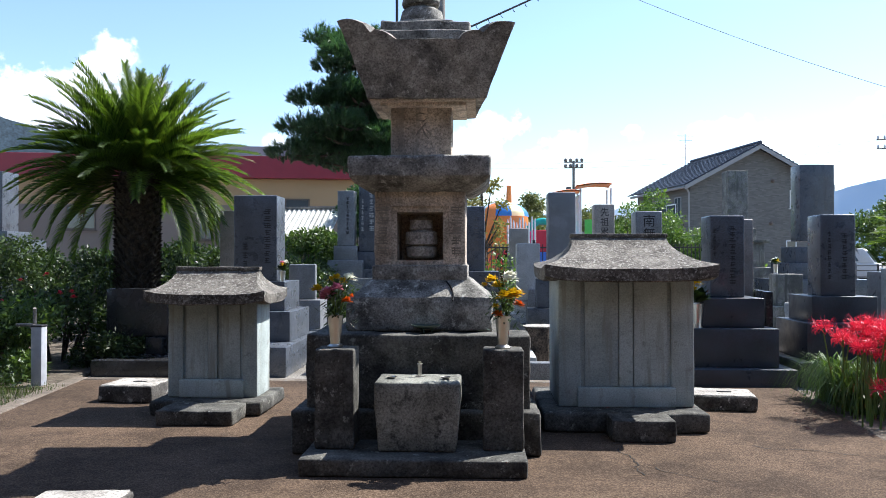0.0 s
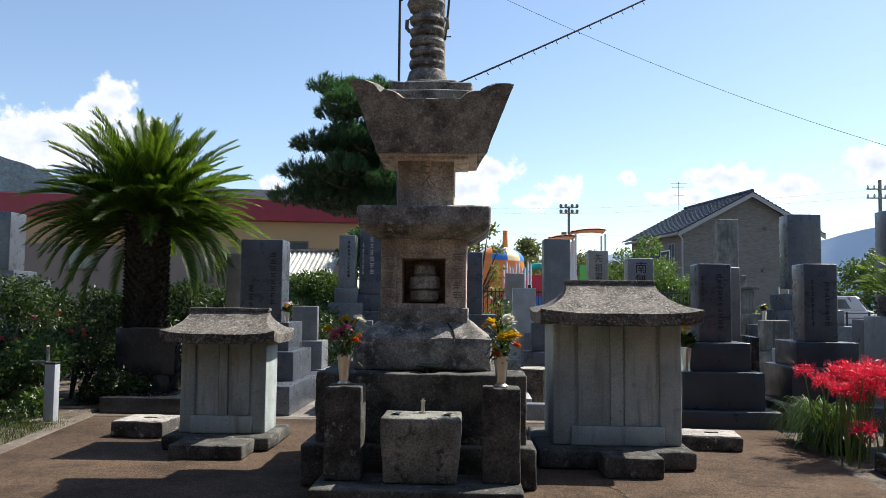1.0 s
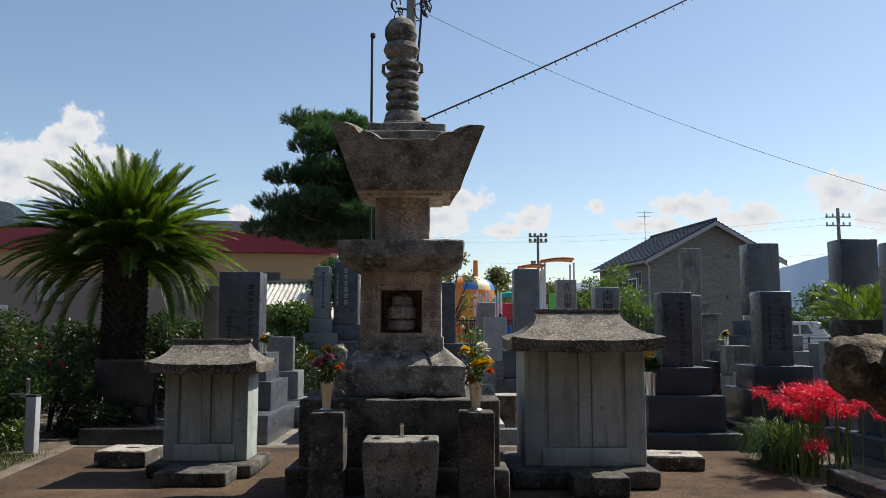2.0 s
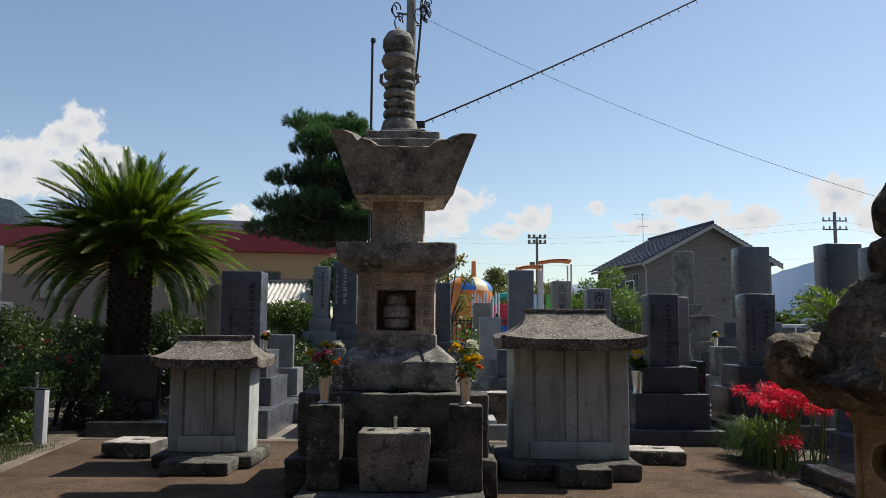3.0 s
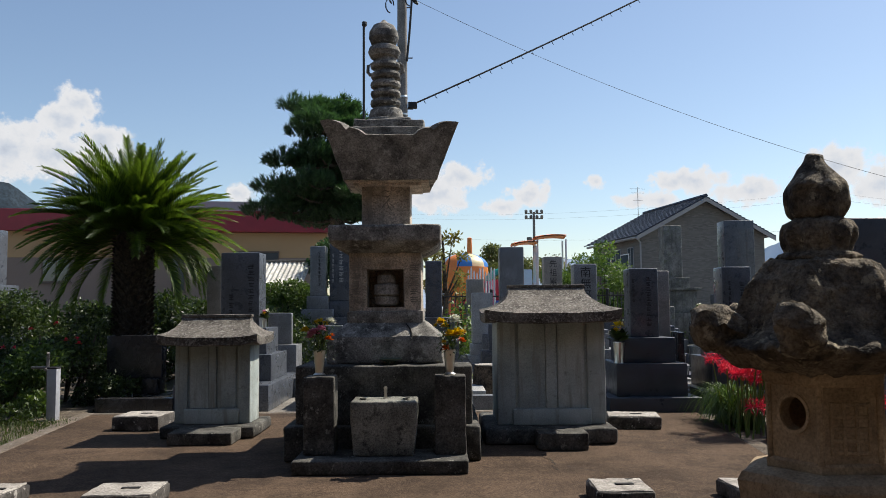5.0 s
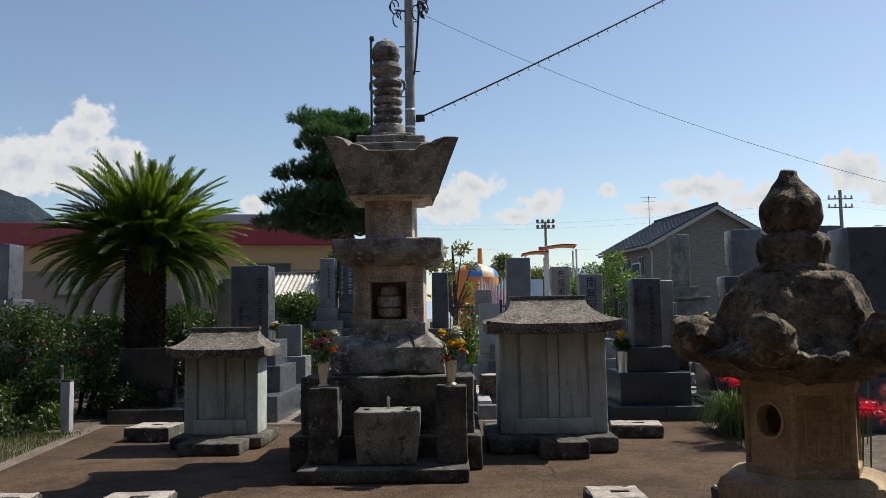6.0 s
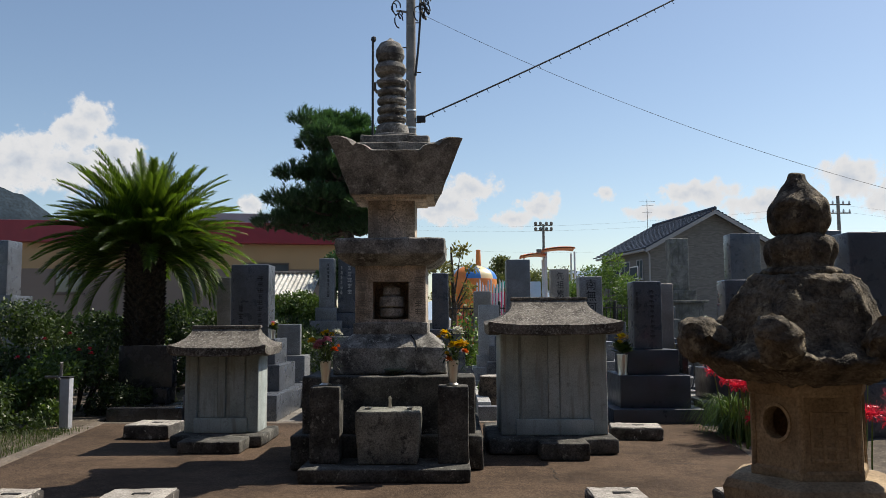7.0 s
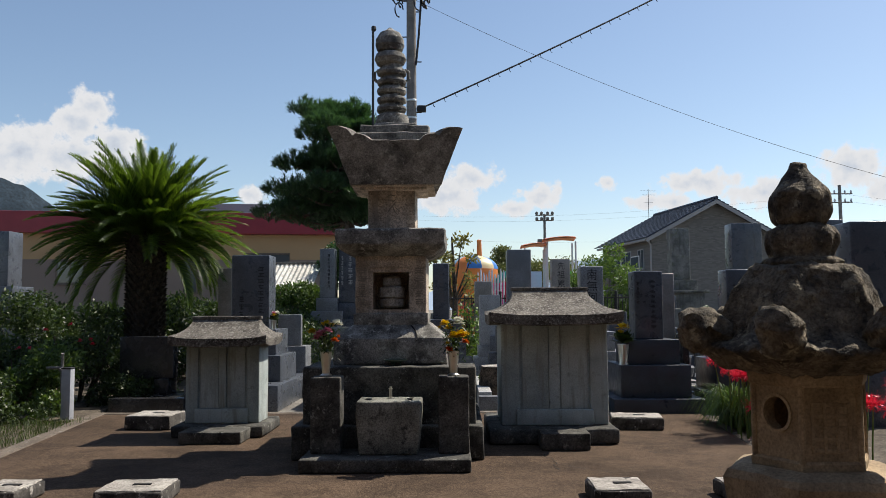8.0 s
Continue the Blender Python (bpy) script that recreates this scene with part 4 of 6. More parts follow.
for x, y, w, h in ((4.3, 7.6, 0.5, 1.25), (5.0, 7.4, 0.6, 1.05), (4.7, 9.3, 0.45, 1.5), (3.6, 8.8, 0.55, 1.2), (2.1, 10.9, 0.4, 1.4), (4.95, 11.0, 0.4, 1.75), (6.7, 7.0, 0.5, 1.3), (7.3, 8.5, 0.5, 0.95), (3.95, 6.4, 0.5, 0.95), (1.37, 7.3, 0.42, 0.98), (0.2, 8.6, 0.4, 1.2), (-0.6, 7.6, 0.5, 1.3)):
    grave(x, y, w * 0.62, h * 0.55, h, ((w, w * 0.8, h * 0.22), (w * 0.62, w * 0.6, h * 0.55)), random.choice([GR_DARK, GR_OLD, GR_DARK, GR_OLD]), "older grey gravestone on low steps among others", amp=0.003)
rnd = random.Random(23)
for x, y, h in ((3.75, 5.3, 0.5), (3.95, 5.9, 0.62), (4.6, 6.2, 0.75), (5.2, 6.0, 0.6), (3.3, 6.6, 0.7), (2.2, 6.3, 0.55), (5.6, 7.9, 0.9), (4.1, 8.3, 0.95), (1.9, 6.9, 0.45), (-0.9, 6.4, 0.5), (-1.6, 7.9, 0.7), (6.4, 6.3, 0.7)):
    t = thing("stone_basin", "small grey granite basin stone before a grave", "stone basin", (x, y, -0.06), rnd.uniform(-8, 8), group="grave basin stones")
    w = rnd.uniform(0.14, 0.24)
    m = rnd.choice((GR_MID, GR_LIGHT, GR_OLD, GR_DARK))
    part("block", block(-w, w, -w * 0.7, w * 0.7, 0, h * 0.6, r=0.012, amp=0.001, step=0.3), m, t)
    part("bowl", turned([(w * 0.5, h * 0.6), (w * 0.8, h * 0.7), (w * 0.92, h * 0.95), (w * 0.85, h), (w * 0.6, h * 0.9)], 18), m, t)
slab = thing("stone_tablet", "upright dark granite tablet beside a gravestone", "stone tablet", (3.58, 4.5, -0.06), -8)
part("panel", block(-0.04, 0.04, -0.35, 0.35, 0.25, 0.98, r=0.01, amp=0.001, step=0.3), GR_BLACK, slab)
part("foot", block(-0.09, 0.09, -0.4, 0.4, 0, 0.25, r=0.01, amp=0.001, step=0.3), GR_MID, slab)
low_vases(2.64, 3.74, 0.565, ("yellow", "yellow", "yellow", "white"), 5, "steel vase with yellow flowers on a grave", 1.8)
low_vases(5.0, 8.0, 1.05, ("white", "white", "yellow"), 6, "small vase with white flowers on a grave")
low_vases(6.2, 5.6, 0.9, ("orange", "pink", "yellow"), 7, "small vase with mixed flowers on a grave")
low_vases(-2.03, 5.1, 0.985, ("pink", "yellow", "pink", "white"), 9, "small vase with pink flowers on a grave")
for x0, x1, y0, y1, h in ((0.85, 2.6, 3.95, 4.12, 0.16), (0.85, 1.02, 4.13, 6.6, 0.2), (-1.4, 0.5, 4.4, 4.55, 0.2), (1.5, 2.5, 4.4, 7.4, 0.1), (-1.9, -0.9, 6.0, 7.5, 0.22), (3.75, 3.95, 4.2, 6.4, 0.2), (-1.45, -1.3, 4.56, 8.2, 0.25)):
    k = part("grave_kerb", block(x0, x1, y0, y1, -0.06, h, r=0.008, amp=0.001, step=0.4), random.choice([GR_MID, GR_MID, GR_LIGHT]), None)
    tagged(k, "grey granite edging round a grave plot", "grave edging", group="grave edgings")
stump = thing("tree_stump", "short grey weathered tree stump with bark", "tree stump", (1.12, 5.05, -0.06))
part("trunk", turned([(0.26, 0), (0.235, 0.06), (0.22, 0.4), (0.215, 0.52)], 26, (0, 0, 0), 0.02, 9, ribs=11, rib=0.03), WOOD, stump)
part("cut_face", turned([(0.2, 0.515), (0.208, 0.53), (0.19, 0.535)], 26, (0, 0, 0), 0.005), FLAT, stump, "pale grey cut face")
pebbles_v, pebbles_f = [], []
rnd = random.Random(21)
for k in range(2600):
    if k < 1500:
        px, py, pz = rnd.uniform(1.05, 1.5), rnd.uniform(4.15, 6.8), -0.03
    else:
        px, py, pz = rnd.uniform(0.85, 2.6), rnd.uniform(3.805, 3.945), -0.05
    s = rnd.uniform(0.012, 0.026)
    b = len(pebbles_v)
    pebbles_v += [(px + s, py, pz), (px, py + s * 0.8, pz + 0.004), (px - s, py, pz), (px, py - s * 0.8, pz), (px + 0.2 * s, py, pz + s), (px, py, pz - s)]
    pebbles_f += [(b, b + 1, b + 4), (b + 1, b + 2, b + 4), (b + 2, b + 3, b + 4), (b + 3, b, b + 4)]
tagged(raw("gravel", pebbles_v, pebbles_f, FLAT), "pale loose gravel in the grave plots", "gravel", kind="stuff")

trough = thing("stone_bench_block", "large black stone block on feet over a dark plinth", "stone block", (-3.5, 4.2, 0))
part("plinth", block(-0.5, 0.5, 0.0, 1.0, -0.1, 0.13, r=0.012, amp=0.002, step=0.2), GR_BLACK, trough)
for x in (-0.5, -0.02):
    part("foot", block(x - 0.1, x + 0.1, 0.6, 0.95, 0.13, 0.33, r=0.01, amp=0.001, step=0.2), GR_BLACK, trough)
part("slab", block(-0.65, 0.11, 0.7, 0.9, 0.33, 0.915, r=0.012, amp=0.001, step=0.2), GR_BLACK, trough)

post = thing("white_post", "short white square post with dark cap", "post", (-4.12, 3.36, -0.05))
part("shaft", block(-0.055, 0.055, -0.055, 0.055, 0.0, 0.63, r=0.006, amp=0.0005, step=0.3), POST_SHADED, post)
part("cap", block(-0.06, 0.06, -0.06, 0.06, 0.63, 0.65, r=0.006, amp=0.0, step=0.3), BLACK, post, "dark cap")
part("footing", block(-0.12, 0.12, -0.12, 0.12, -0.02, 0.03, r=0.01, amp=0.003, step=0.1), CURB, post)
tap = thing("garden_tap", "grey metal garden tap on a thin pipe", "water tap", (-4.36, 3.7, -0.05))
bm = bmesh.new()
tube(bm, [(0, 0, 0), (0, 0, 0.75), (0.01, -0.02, 0.8)], 0.02, 8)
part("pipe", bm, POLE, tap)
bm = bmesh.new()
tube(bm, [(-0.2, 0, 0.62), (0.0, 0, 0.62), (0.02, -0.1, 0.6)], 0.018, 8)
part("spout", bm, POLE, tap)


# ---- plants ----
def leaf_cloud(centers, count, size, seed, squash=0.8, wide=0.45, shell=0.55):
    """Small pointed leaves in and on uneven clumps."""
    rnd = np.random.RandomState(seed)
    c = np.array([q[:3] for q in centers])
    r = np.array([q[3] for q in centers])
    pick = rnd.choice(len(c), count, p=r ** 2 / (r ** 2).sum())
    d = rnd.normal(size=(count, 3))
    d /= np.linalg.norm(d, axis=1)[:, None]
    rad = (shell + (1 - shell) * rnd.rand(count)) * (0.8 + 0.4 * rnd.rand(count))
    p = c[pick] + d * (r[pick] * rad)[:, None] * (1, 1, squash)
    f = rnd.normal(size=(count, 3)) + d * 0.7 + (0, 0, -0.2)
    f /= np.linalg.norm(f, axis=1)[:, None]
    s = np.cross(f, rnd.normal(size=(count, 3)))
    s /= np.linalg.norm(s, axis=1)[:, None]
    ln = size * (0.6 + 0.8 * rnd.rand(count))[:, None]
    v = np.stack([p, p + f * ln * 0.5 + s * ln * wide * 0.5, p + f * ln, p + f * ln * 0.5 - s * ln * wide * 0.5], 1).reshape(-1, 3)
    n = np.arange(count) * 4
    return v.tolist(), np.stack([n, n + 1, n + 2, n + 3], 1).tolist()


def shrub(x, y, spread, height, count, size, material, seed, label, name="shrub", group="garden shrubs", depth=None):
    rnd = random.Random(seed)
    t = thing(name, label, "shrub", (x, y, -0.06), group=group)
    depth = depth or spread
    cs = []
    for k in range(max(10, int(spread * 16 * max(1.0, height / 1.3)))):
        a, b = rnd.uniform(-spread, spread), rnd.uniform(-depth, depth) * 0.8
        e = 1 - 0.45 * (a / spread) ** 2
        cs.append((a, b, rnd.uniform(0.2, 0.9) * height * e, rnd.uniform(0.24, 0.42) * min(1.0, height)))
    v, f = leaf_cloud(cs, count, size, seed)
    raw("leaves", v, f, material, t)
    bm = bmesh.new()
    for k in range(6):
        a = rnd.uniform(-spread, spread) * 0.6
        tube(bm, [(a * 0.3, 0, 0), (a * 0.7, rnd.uniform(-0.1, 0.1), height * 0.4), (a, rnd.uniform(-0.2, 0.2), height * 0.75)], [0.025, 0.016, 0.006], 6)
    tagged(part("branchwork", bm, WOOD, t), kind="stuff")
    return t


shrub(-4.9, 5.2, 0.85, 1.3, 15000, 0.055, LEAF, 31, "dense dark green shrub beside the paving")
shrub(-5.2, 4.1, 0.75, 0.95, 11000, 0.06, LEAF_MID, 32, "leafy green shrub with yellowing leaves")
shrub(-6.6, 7.2, 1.7, 1.65, 24000, 0.07, LEAF, 33, "tall green hedge shrub below the building")
shrub(-3.3, 8.2, 1.5, 1.5, 20000, 0.07, LEAF, 34, "green hedge shrub behind the palm")
shrub(-2.75, 10.2, 1.2, 2.1, 36000, 0.07, LEAF_MID, 35, "bright green sunlit hedge behind the graves")
shrub(-5.0, 9.8, 2.4, 1.6, 22000, 0.09, LEAF, 36, "green hedge along the building")
shrub(-4.0, 4.9, 0.45, 0.5, 3000, 0.05, LEAF, 37, "low green shrub at the foot of the palm")
shrub(-5.0, 3.0, 0.6, 0.7, 4500, 0.055, LEAF, 38, "low green shrub with brown leaves by the kerb")
shrub(0.72, 9.6, 0.22, 1.6, 1800, 0.09, LEAF_LIGHT, 39, "slender leafy shrub beside a gravestone")
shrub(5.75, 20.0, 1.9, 3.5, 22000, 0.1, LEAF_LIGHT, 40, "bright green leafy bush before the house", depth=1.2)
shrub(0.95, 5.9, 0.28, 0.35, 900, 0.08, LEAF_LIGHT, 41, "low green plant in a grave plot")
shrub(6.0, 12.0, 0.22, 1.45, 500, 0.12, LEAF_LIGHT, 42, "thin yellow-green plant among graves")
flowers_v, flowers_f = [], []
for k in range(7):
    v, f = bloom(Vector((rnd.uniform(-5.3, -4.3), rnd.uniform(4.2, 4.7), rnd.uniform(0.75, 1.15))), 0.05, 20, 0.0, rnd)
    flowers_f += [tuple(i + len(flowers_v) for i in q) for q in f]
    flowers_v += v
tagged(raw("shrub_blossoms", flowers_v, flowers_f, RED_PETAL), "small red blossoms on the shrubs", "flowers", kind="stuff")

gv, gf = [], []
for k in range(16000):
    x, y = rnd.uniform(-6.2, -3.73), rnd.uniform(-1.5, 3.2)
    h, a = rnd.uniform(0.03, 0.1), rnd.uniform(0, 6.283)
    dx, dy = math.cos(a), math.sin(a)
    b = len(gv)
    gv += [(x - dy * 0.004, y + dx * 0.004, -0.03), (x + dy * 0.004, y - dx * 0.004, -0.03), (x + dx * h * 0.5, y + dy * h * 0.5, -0.03 + h)]
    gf.append((b, b + 1, b + 2))
tagged(raw("grass", gv, gf, GRASS), "short yellowish-green grass beside the kerb", "grass", kind="stuff")

# cycad palm
palm = thing("cycad_palm", "large cycad palm with dark trunk and arching green fronds", "palm", (-4.12, 5.72, -0.06))


def cycad_trunk():
    bm = turned([(0.33, 0), (0.31, 0.2), (0.26, 0.6), (0.24, 1.2), (0.26, 1.7), (0.27, 2.1), (0.25, 2.4), (0.14, 2.6)], 30, (0, 0, 0), 0.04, 7)
    rnd = random.Random(4)
    for k in range(520):
        z = 0.05 + 2.3 * k / 520
        a = k * 2.39996
        r = 0.235
        p = Vector((r * math.cos(a), r * math.sin(a), z))
        d = Vector((math.cos(a), math.sin(a), 0.9)).normalized()
        s = Vector((-math.sin(a), math.cos(a), 0)) * 0.035
        vs = [bm.verts.new(q) for q in (p - s, p + s, p + d * 0.11 + s * 0.3, p + d * 0.11 - s * 0.3, p + Vector((0, 0, 0.07)) + d * 0.03)]
        for f in ((0, 1, 2, 3), (0, 3, 4), (3, 2, 4), (2, 1, 4)):
            bm.faces.new([vs[i] for i in f])
    return bm


part("trunk", cycad_trunk(), BARK_CYCAD, palm, "dark scaly trunk", smooth=False)


def frond(az, rise, length, sag, rnd, dense=120):
    """One feather leaf: an arching rib with narrow leaflets held in a shallow V."""
    vs, fs = [], []
    side = Vector((-math.sin(az), math.cos(az), 0))
    out = Vector((math.cos(az), math.sin(az), 0))
    p = Vector((0.12 * math.cos(az), 0.12 * math.sin(az), 2.42)) - Vector((0, 0, 0.25 * max(0, -rise)))
    e = rise
    pts = []
    n = dense
    twist = rnd.uniform(-0.5, 0.5)
    for k in range(n + 1):
        d = (out * math.cos(e) + Vector((0, 0, math.sin(e))))
        pts.append((p.copy(), d))
        p = p + d * length / n
        e -= sag / n * (0.4 + 1.2 * k / n)
        out = (out + side * twist * 0.004).normalized()
    for k in range(n):
        a, b = pts[k][0], pts[k + 1][0]
        w = 0.012 * (1 - 0.8 * k / n)
        up = side.cross(pts[k][1]).normalized() * -1
        i = len(vs)
        vs += [a - side * w, a + side * w, b + side * w, b - side * w]
        fs.append((i, i + 1, i + 2, i + 3))
        f = k / n
        if f < 0.1:
            continue
        ll = 0.26 * min(1, (f - 0.06) * 4) * (1 - 0.55 * max(0, f - 0.55) / 0.45) * rnd.uniform(0.9, 1.08)
        for s in (-1, 1):
            d = (side * s * 0.72 + pts[k][1] * (0.8 + 0.7 * f + rnd.uniform(-0.18, 0.18)) + up * (0.5 + rnd.uniform(-0.2, 0.2))).normalized()
            t = pts[k][1] * 0.0066
            tip = a + d * ll + Vector((0, 0, -0.016 - ll * 0.1))
            m = a + d * ll * 0.55
            i = len(vs)
            vs += [a - t, a + t, m + t * 1.1, tip, m - t * 1.1]
            fs += [(i, i + 1, i + 2, i + 4), (i + 4, i + 2, i + 3)]
    return vs, fs


rnd = random.Random(77)
for k in range(230):
    az = k * 2.39996 + rnd.uniform(-0.25, 0.25)
    f = (k / 230) ** 0.8
    if f > 0.78 and math.sin(az) < -0.68:
        continue
    rise = radians(84 - 99 * f ** 1.1) + rnd.uniform(-0.16, 0.16)
    length = 1.46 * rnd.uniform(0.8, 1.08)
    v, q = frond(az, rise, length, 0.5 + 0.75 * f ** 2 + rnd.uniform(-0.16, 0.22), rnd)
    dry = k in (131, 158, 187)
    raw("frond", v, q, FROND_DRY if dry else FROND, palm, "dry brown frond" if dry else "")


# pine
def pine_tree(at, seed):
    t = thing("pine_tree", "dark green Japanese pine with layered needle pads", "tree", at)
    rnd = random.Random(seed)
    bm = bmesh.new()
    spine = [Vector(p) for p in ((0.9, 0, 0), (0.75, 0, 1.5), (0.35, 0.1, 3.0), (0.15, 0, 4.2), (0.2, 0, 5.2), (0.0, 0, 6.2))]
    tube(bm, spine, [0.2, 0.17, 0.13, 0.1, 0.07, 0.03], 10)
    pads = []
    drop = 0.2
    for z, x0, x1, n in ((6.32, -0.85, 0.5, 5), (5.9, -0.55, 0.95, 5), (5.4, -0.3, 0.8, 3), (5.0, -0.95, 0.85, 5), (4.5, -1.3, 1.0, 6), (4.08, -1.65, 1.1, 8), (3.72, -0.8, 1.25, 6)):
        k = max(i for i in range(5) if spine[i].z < z - 0.2)
        root = spine[k].lerp(spine[k + 1], (z - 0.25 - spine[k].z) / (spine[k + 1].z - spine[k].z))
        for j in range(n):
            f = j / (n - 1)
            tip = Vector((x0 + (x1 - x0) * f + rnd.uniform(-0.1, 0.1), rnd.uniform(-1, 1) * (0.35 + 1.1 * math.sin(math.pi * f)), z - drop + rnd.uniform(-0.24, 0.26)))
            tube(bm, [root, root.lerp(tip, 0.55) - Vector((0, 0, 0.1)), tip], [0.05, 0.03, 0.012], 6)
            pads.append((tip, rnd.uniform(0.3, 0.48)))
            pads.append((root.lerp(tip, rnd.uniform(0.45, 0.7)), rnd.uniform(0.28, 0.42)))
    part("trunk", bm, WOOD, t, "dark trunk and limbs")
    vs, fs = [], []
    for c, r in pads:
        for k in range(int(85 * (r / 0.35) ** 2)):
            a, q = rnd.uniform(0, 6.283), math.sqrt(rnd.random()) * r
            p = c + Vector((q * math.cos(a), q * math.sin(a), rnd.uniform(-0.2, 0.34) * (1.2 - q / r)))
            up = Vector((math.cos(a) * q * 1.6, math.sin(a) * q * 1.6, 0.7)).normalized()
            for j in range(22):
                d = (up + Vector((rnd.gauss(0, 0.5), rnd.gauss(0, 0.5), rnd.gauss(0, 0.4)))).normalized()
                s = d.cross(Vector((rnd.random(), rnd.random(), rnd.random()))).normalized() * 0.009
                ln = rnd.uniform(0.1, 0.18)
                o = p + up * rnd.uniform(0, 0.12)
                i = len(vs)
                vs += [o - s, o + s, o + d * ln]
                fs.append((i, i + 1, i + 2))
    raw("needles", vs, fs, NEEDLE, t)


pine_tree((-2.3, 13.0, -0.06), 12)
pine2 = shrub(-2.45, 14.8, 0.7, 3.3, 24000, 0.09, NEEDLE, 51, "dark green conifer shrub behind the pagoda", name="conifer")


def tree(at, height, spread, count, size, material, seed, label):
    t = thing("tree", label, "tree", at, group="distant trees")
    rnd = random.Random(seed)
    bm = bmesh.new()
    tube(bm, [(0, 0, 0), (0.1, 0, height * 0.35), (0, 0.1, height * 0.8)], [0.024 * height, 0.018 * height, 0.006 * height], 8)
    cs = []
    for k in range(16):
        a, r = rnd.uniform(0, 6.283), spread * math.sqrt(rnd.random())
        c = Vector((r * math.cos(a), r * math.sin(a), height * rnd.uniform(0.45, 0.95) - 0.25 * r * height / spread * 0.6))
        tube(bm, [(0, 0, height * 0.3), c * 0.6 + Vector((0, 0, height * 0.12)), c], [0.009 * height, 0.006 * height, 0.002 * height], 6)
        cs.append((*c, spread * rnd.uniform(0.2, 0.36)))
    part("trunk", bm, WOOD, t)
    v, f = leaf_cloud(cs, count, size, seed, 0.7, 0.5, 0.3)
    raw("crown", v, f, material, t)


tree((0.45, 19.5, -0.06), 4.6, 0.95, 1500, 0.13, LEAF_DRY, 61, "thin yellowing tree behind the pagoda")
tree((2.4, 40.0, -0.06), 5.3, 2.2, 15000, 0.15, LEAF_FAR, 62, "round olive-green tree beyond the playground")
tree((8.5, 55.0, -0.06), 5.2, 4.0, 12000, 0.2, LEAF_FAR, 63, "low green tree beyond the playground")
tree((26.0, 42.0, -0.06), 6.0, 4.0, 20000, 0.19, LEAF_MID, 64, "dark green tree beyond the car park")
tree((32.0, 46.0, -0.06), 6.2, 5.0, 20000, 0.2, LEAF_MID, 65, "dark green tree beyond the car park")
tree((22.5, 54.0, -0.06), 4.6, 2.5, 12000, 0.18, LEAF_MID, 66, "dark green tree beside the house")
tree((6.6, 50.0, -0.06), 4.5, 3.5, 12000, 0.2, LEAF_FAR, 67, "low green tree in the distance")


shrub(27.0, 52.0, 9.5, 3.3, 22000, 0.24, LEAF_MID, 68, "long dark green hedge beyond the car park", name="hedge", group="distant hedges", depth=1.2)


# red spider lilies
def lily_mesh(seed):
    rnd = random.Random(seed)
    vs, fs = [], []
    for fl in range(7):
        a = 6.283 * fl / 7 + rnd.uniform(-0.2, 0.2)
        o = Vector((0.018 * math.cos(a), 0.018 * math.sin(a), 0.012))
        axis = Vector((math.cos(a), math.sin(a), 0.45)).normalized()
        u = axis.cross(Vector((0, 0, 1))).normalized()
        w = u.cross(axis)
        for k in range(6):
            b = 6.283 * k / 6 + rnd.uniform(-0.2, 0.2)
            rad = u * math.cos(b) + w * math.sin(b)
            sd = axis.cross(rad).normalized() * 0.0042
            i0 = len(vs)
            for j in range(6):
                f = j / 5
                ang = f * 2.6
                p = o + axis * (0.035 * math.sin(ang) + 0.012) + rad * (0.012 + 0.05 * (1 - math.cos(ang)) * 0.62)
                g = sd * (1 - 0.5 * f) * (1 + 0.35 * math.sin(f * 25 + k))
                vs += [p - g, p + g]
            fs += [(i0 + 2 * j, i0 + 2 * j + 1, i0 + 2 * j + 3, i0 + 2 * j + 2) for j in range(5)]
        for k in range(6):
            d = (axis + u * rnd.uniform(-0.35, 0.35) + w * rnd.uniform(-0.35, 0.35)).normalized()
            sd = d.cross(Vector((0, 0, 1))).normalized() * 0.0011
            p1, p2 = o + d * 0.06, o + d * 0.1 + Vector((0, 0, 0.03))
            i = len(vs)
            vs += [o - sd, o + sd, p1 + sd, p1 - sd, p2 + sd, p2 - sd]
            fs += [(i, i + 1, i + 2, i + 3), (i + 3, i + 2, i + 4, i + 5)]
    return vs, fs


def lily(height, seed):
    rnd = random.Random(seed)
    t = thing("red_spider_lily", "red spider lily in full bloom on a bare stem", "flower", (0, 0, 0), group="red spider lilies")
    bm = bmesh.new()
    lean = rnd.uniform(-0.06, 0.06)
    tube(bm, [(0, 0, 0), (lean * 0.3, 0, height * 0.5), (lean, 0.01, height)], [0.009, 0.008, 0.007], 7)
    part("stem", bm, STEM, t)
    v, f = lily_mesh(seed)
    ob = raw("flower_head", v, f, RED_PETAL, t, "red curled petals and long stamens")
    ob.matrix_basis = Matrix.Translation((lean, 0.01, height)) @ Matrix.Scale(1.3, 4)
    return t


first = [lily(0.75, 101), lily(0.82, 102), lily(0.69, 103), lily(0.89, 104)]
spots = []
rnd = random.Random(9)
for k in range(38):
    spots.append((3.3 + rnd.uniform(0, 1.25) * rnd.random() ** 0.5, 1.55 + rnd.uniform(0, 0.7)))
for k in range(16):
    spots.append((3.32 + rnd.uniform(0, 0.5), -1.35 + rnd.uniform(0, 0.7)))
for k, (x, y) in enumerate(spots):
    m = pose(x, y, -0.03, 0, rnd.uniform(-9, 9), rnd.uniform(0, 360)) @ Matrix.Scale(rnd.uniform(0.82, 1.05), 4)
    if k < 4:
        first[k].matrix_basis = m
    else:
        copy_thing(first[k % 4], m)
low = lily(0.3, 105)
low.matrix_basis = pose(3.4, 1.5, -0.03)
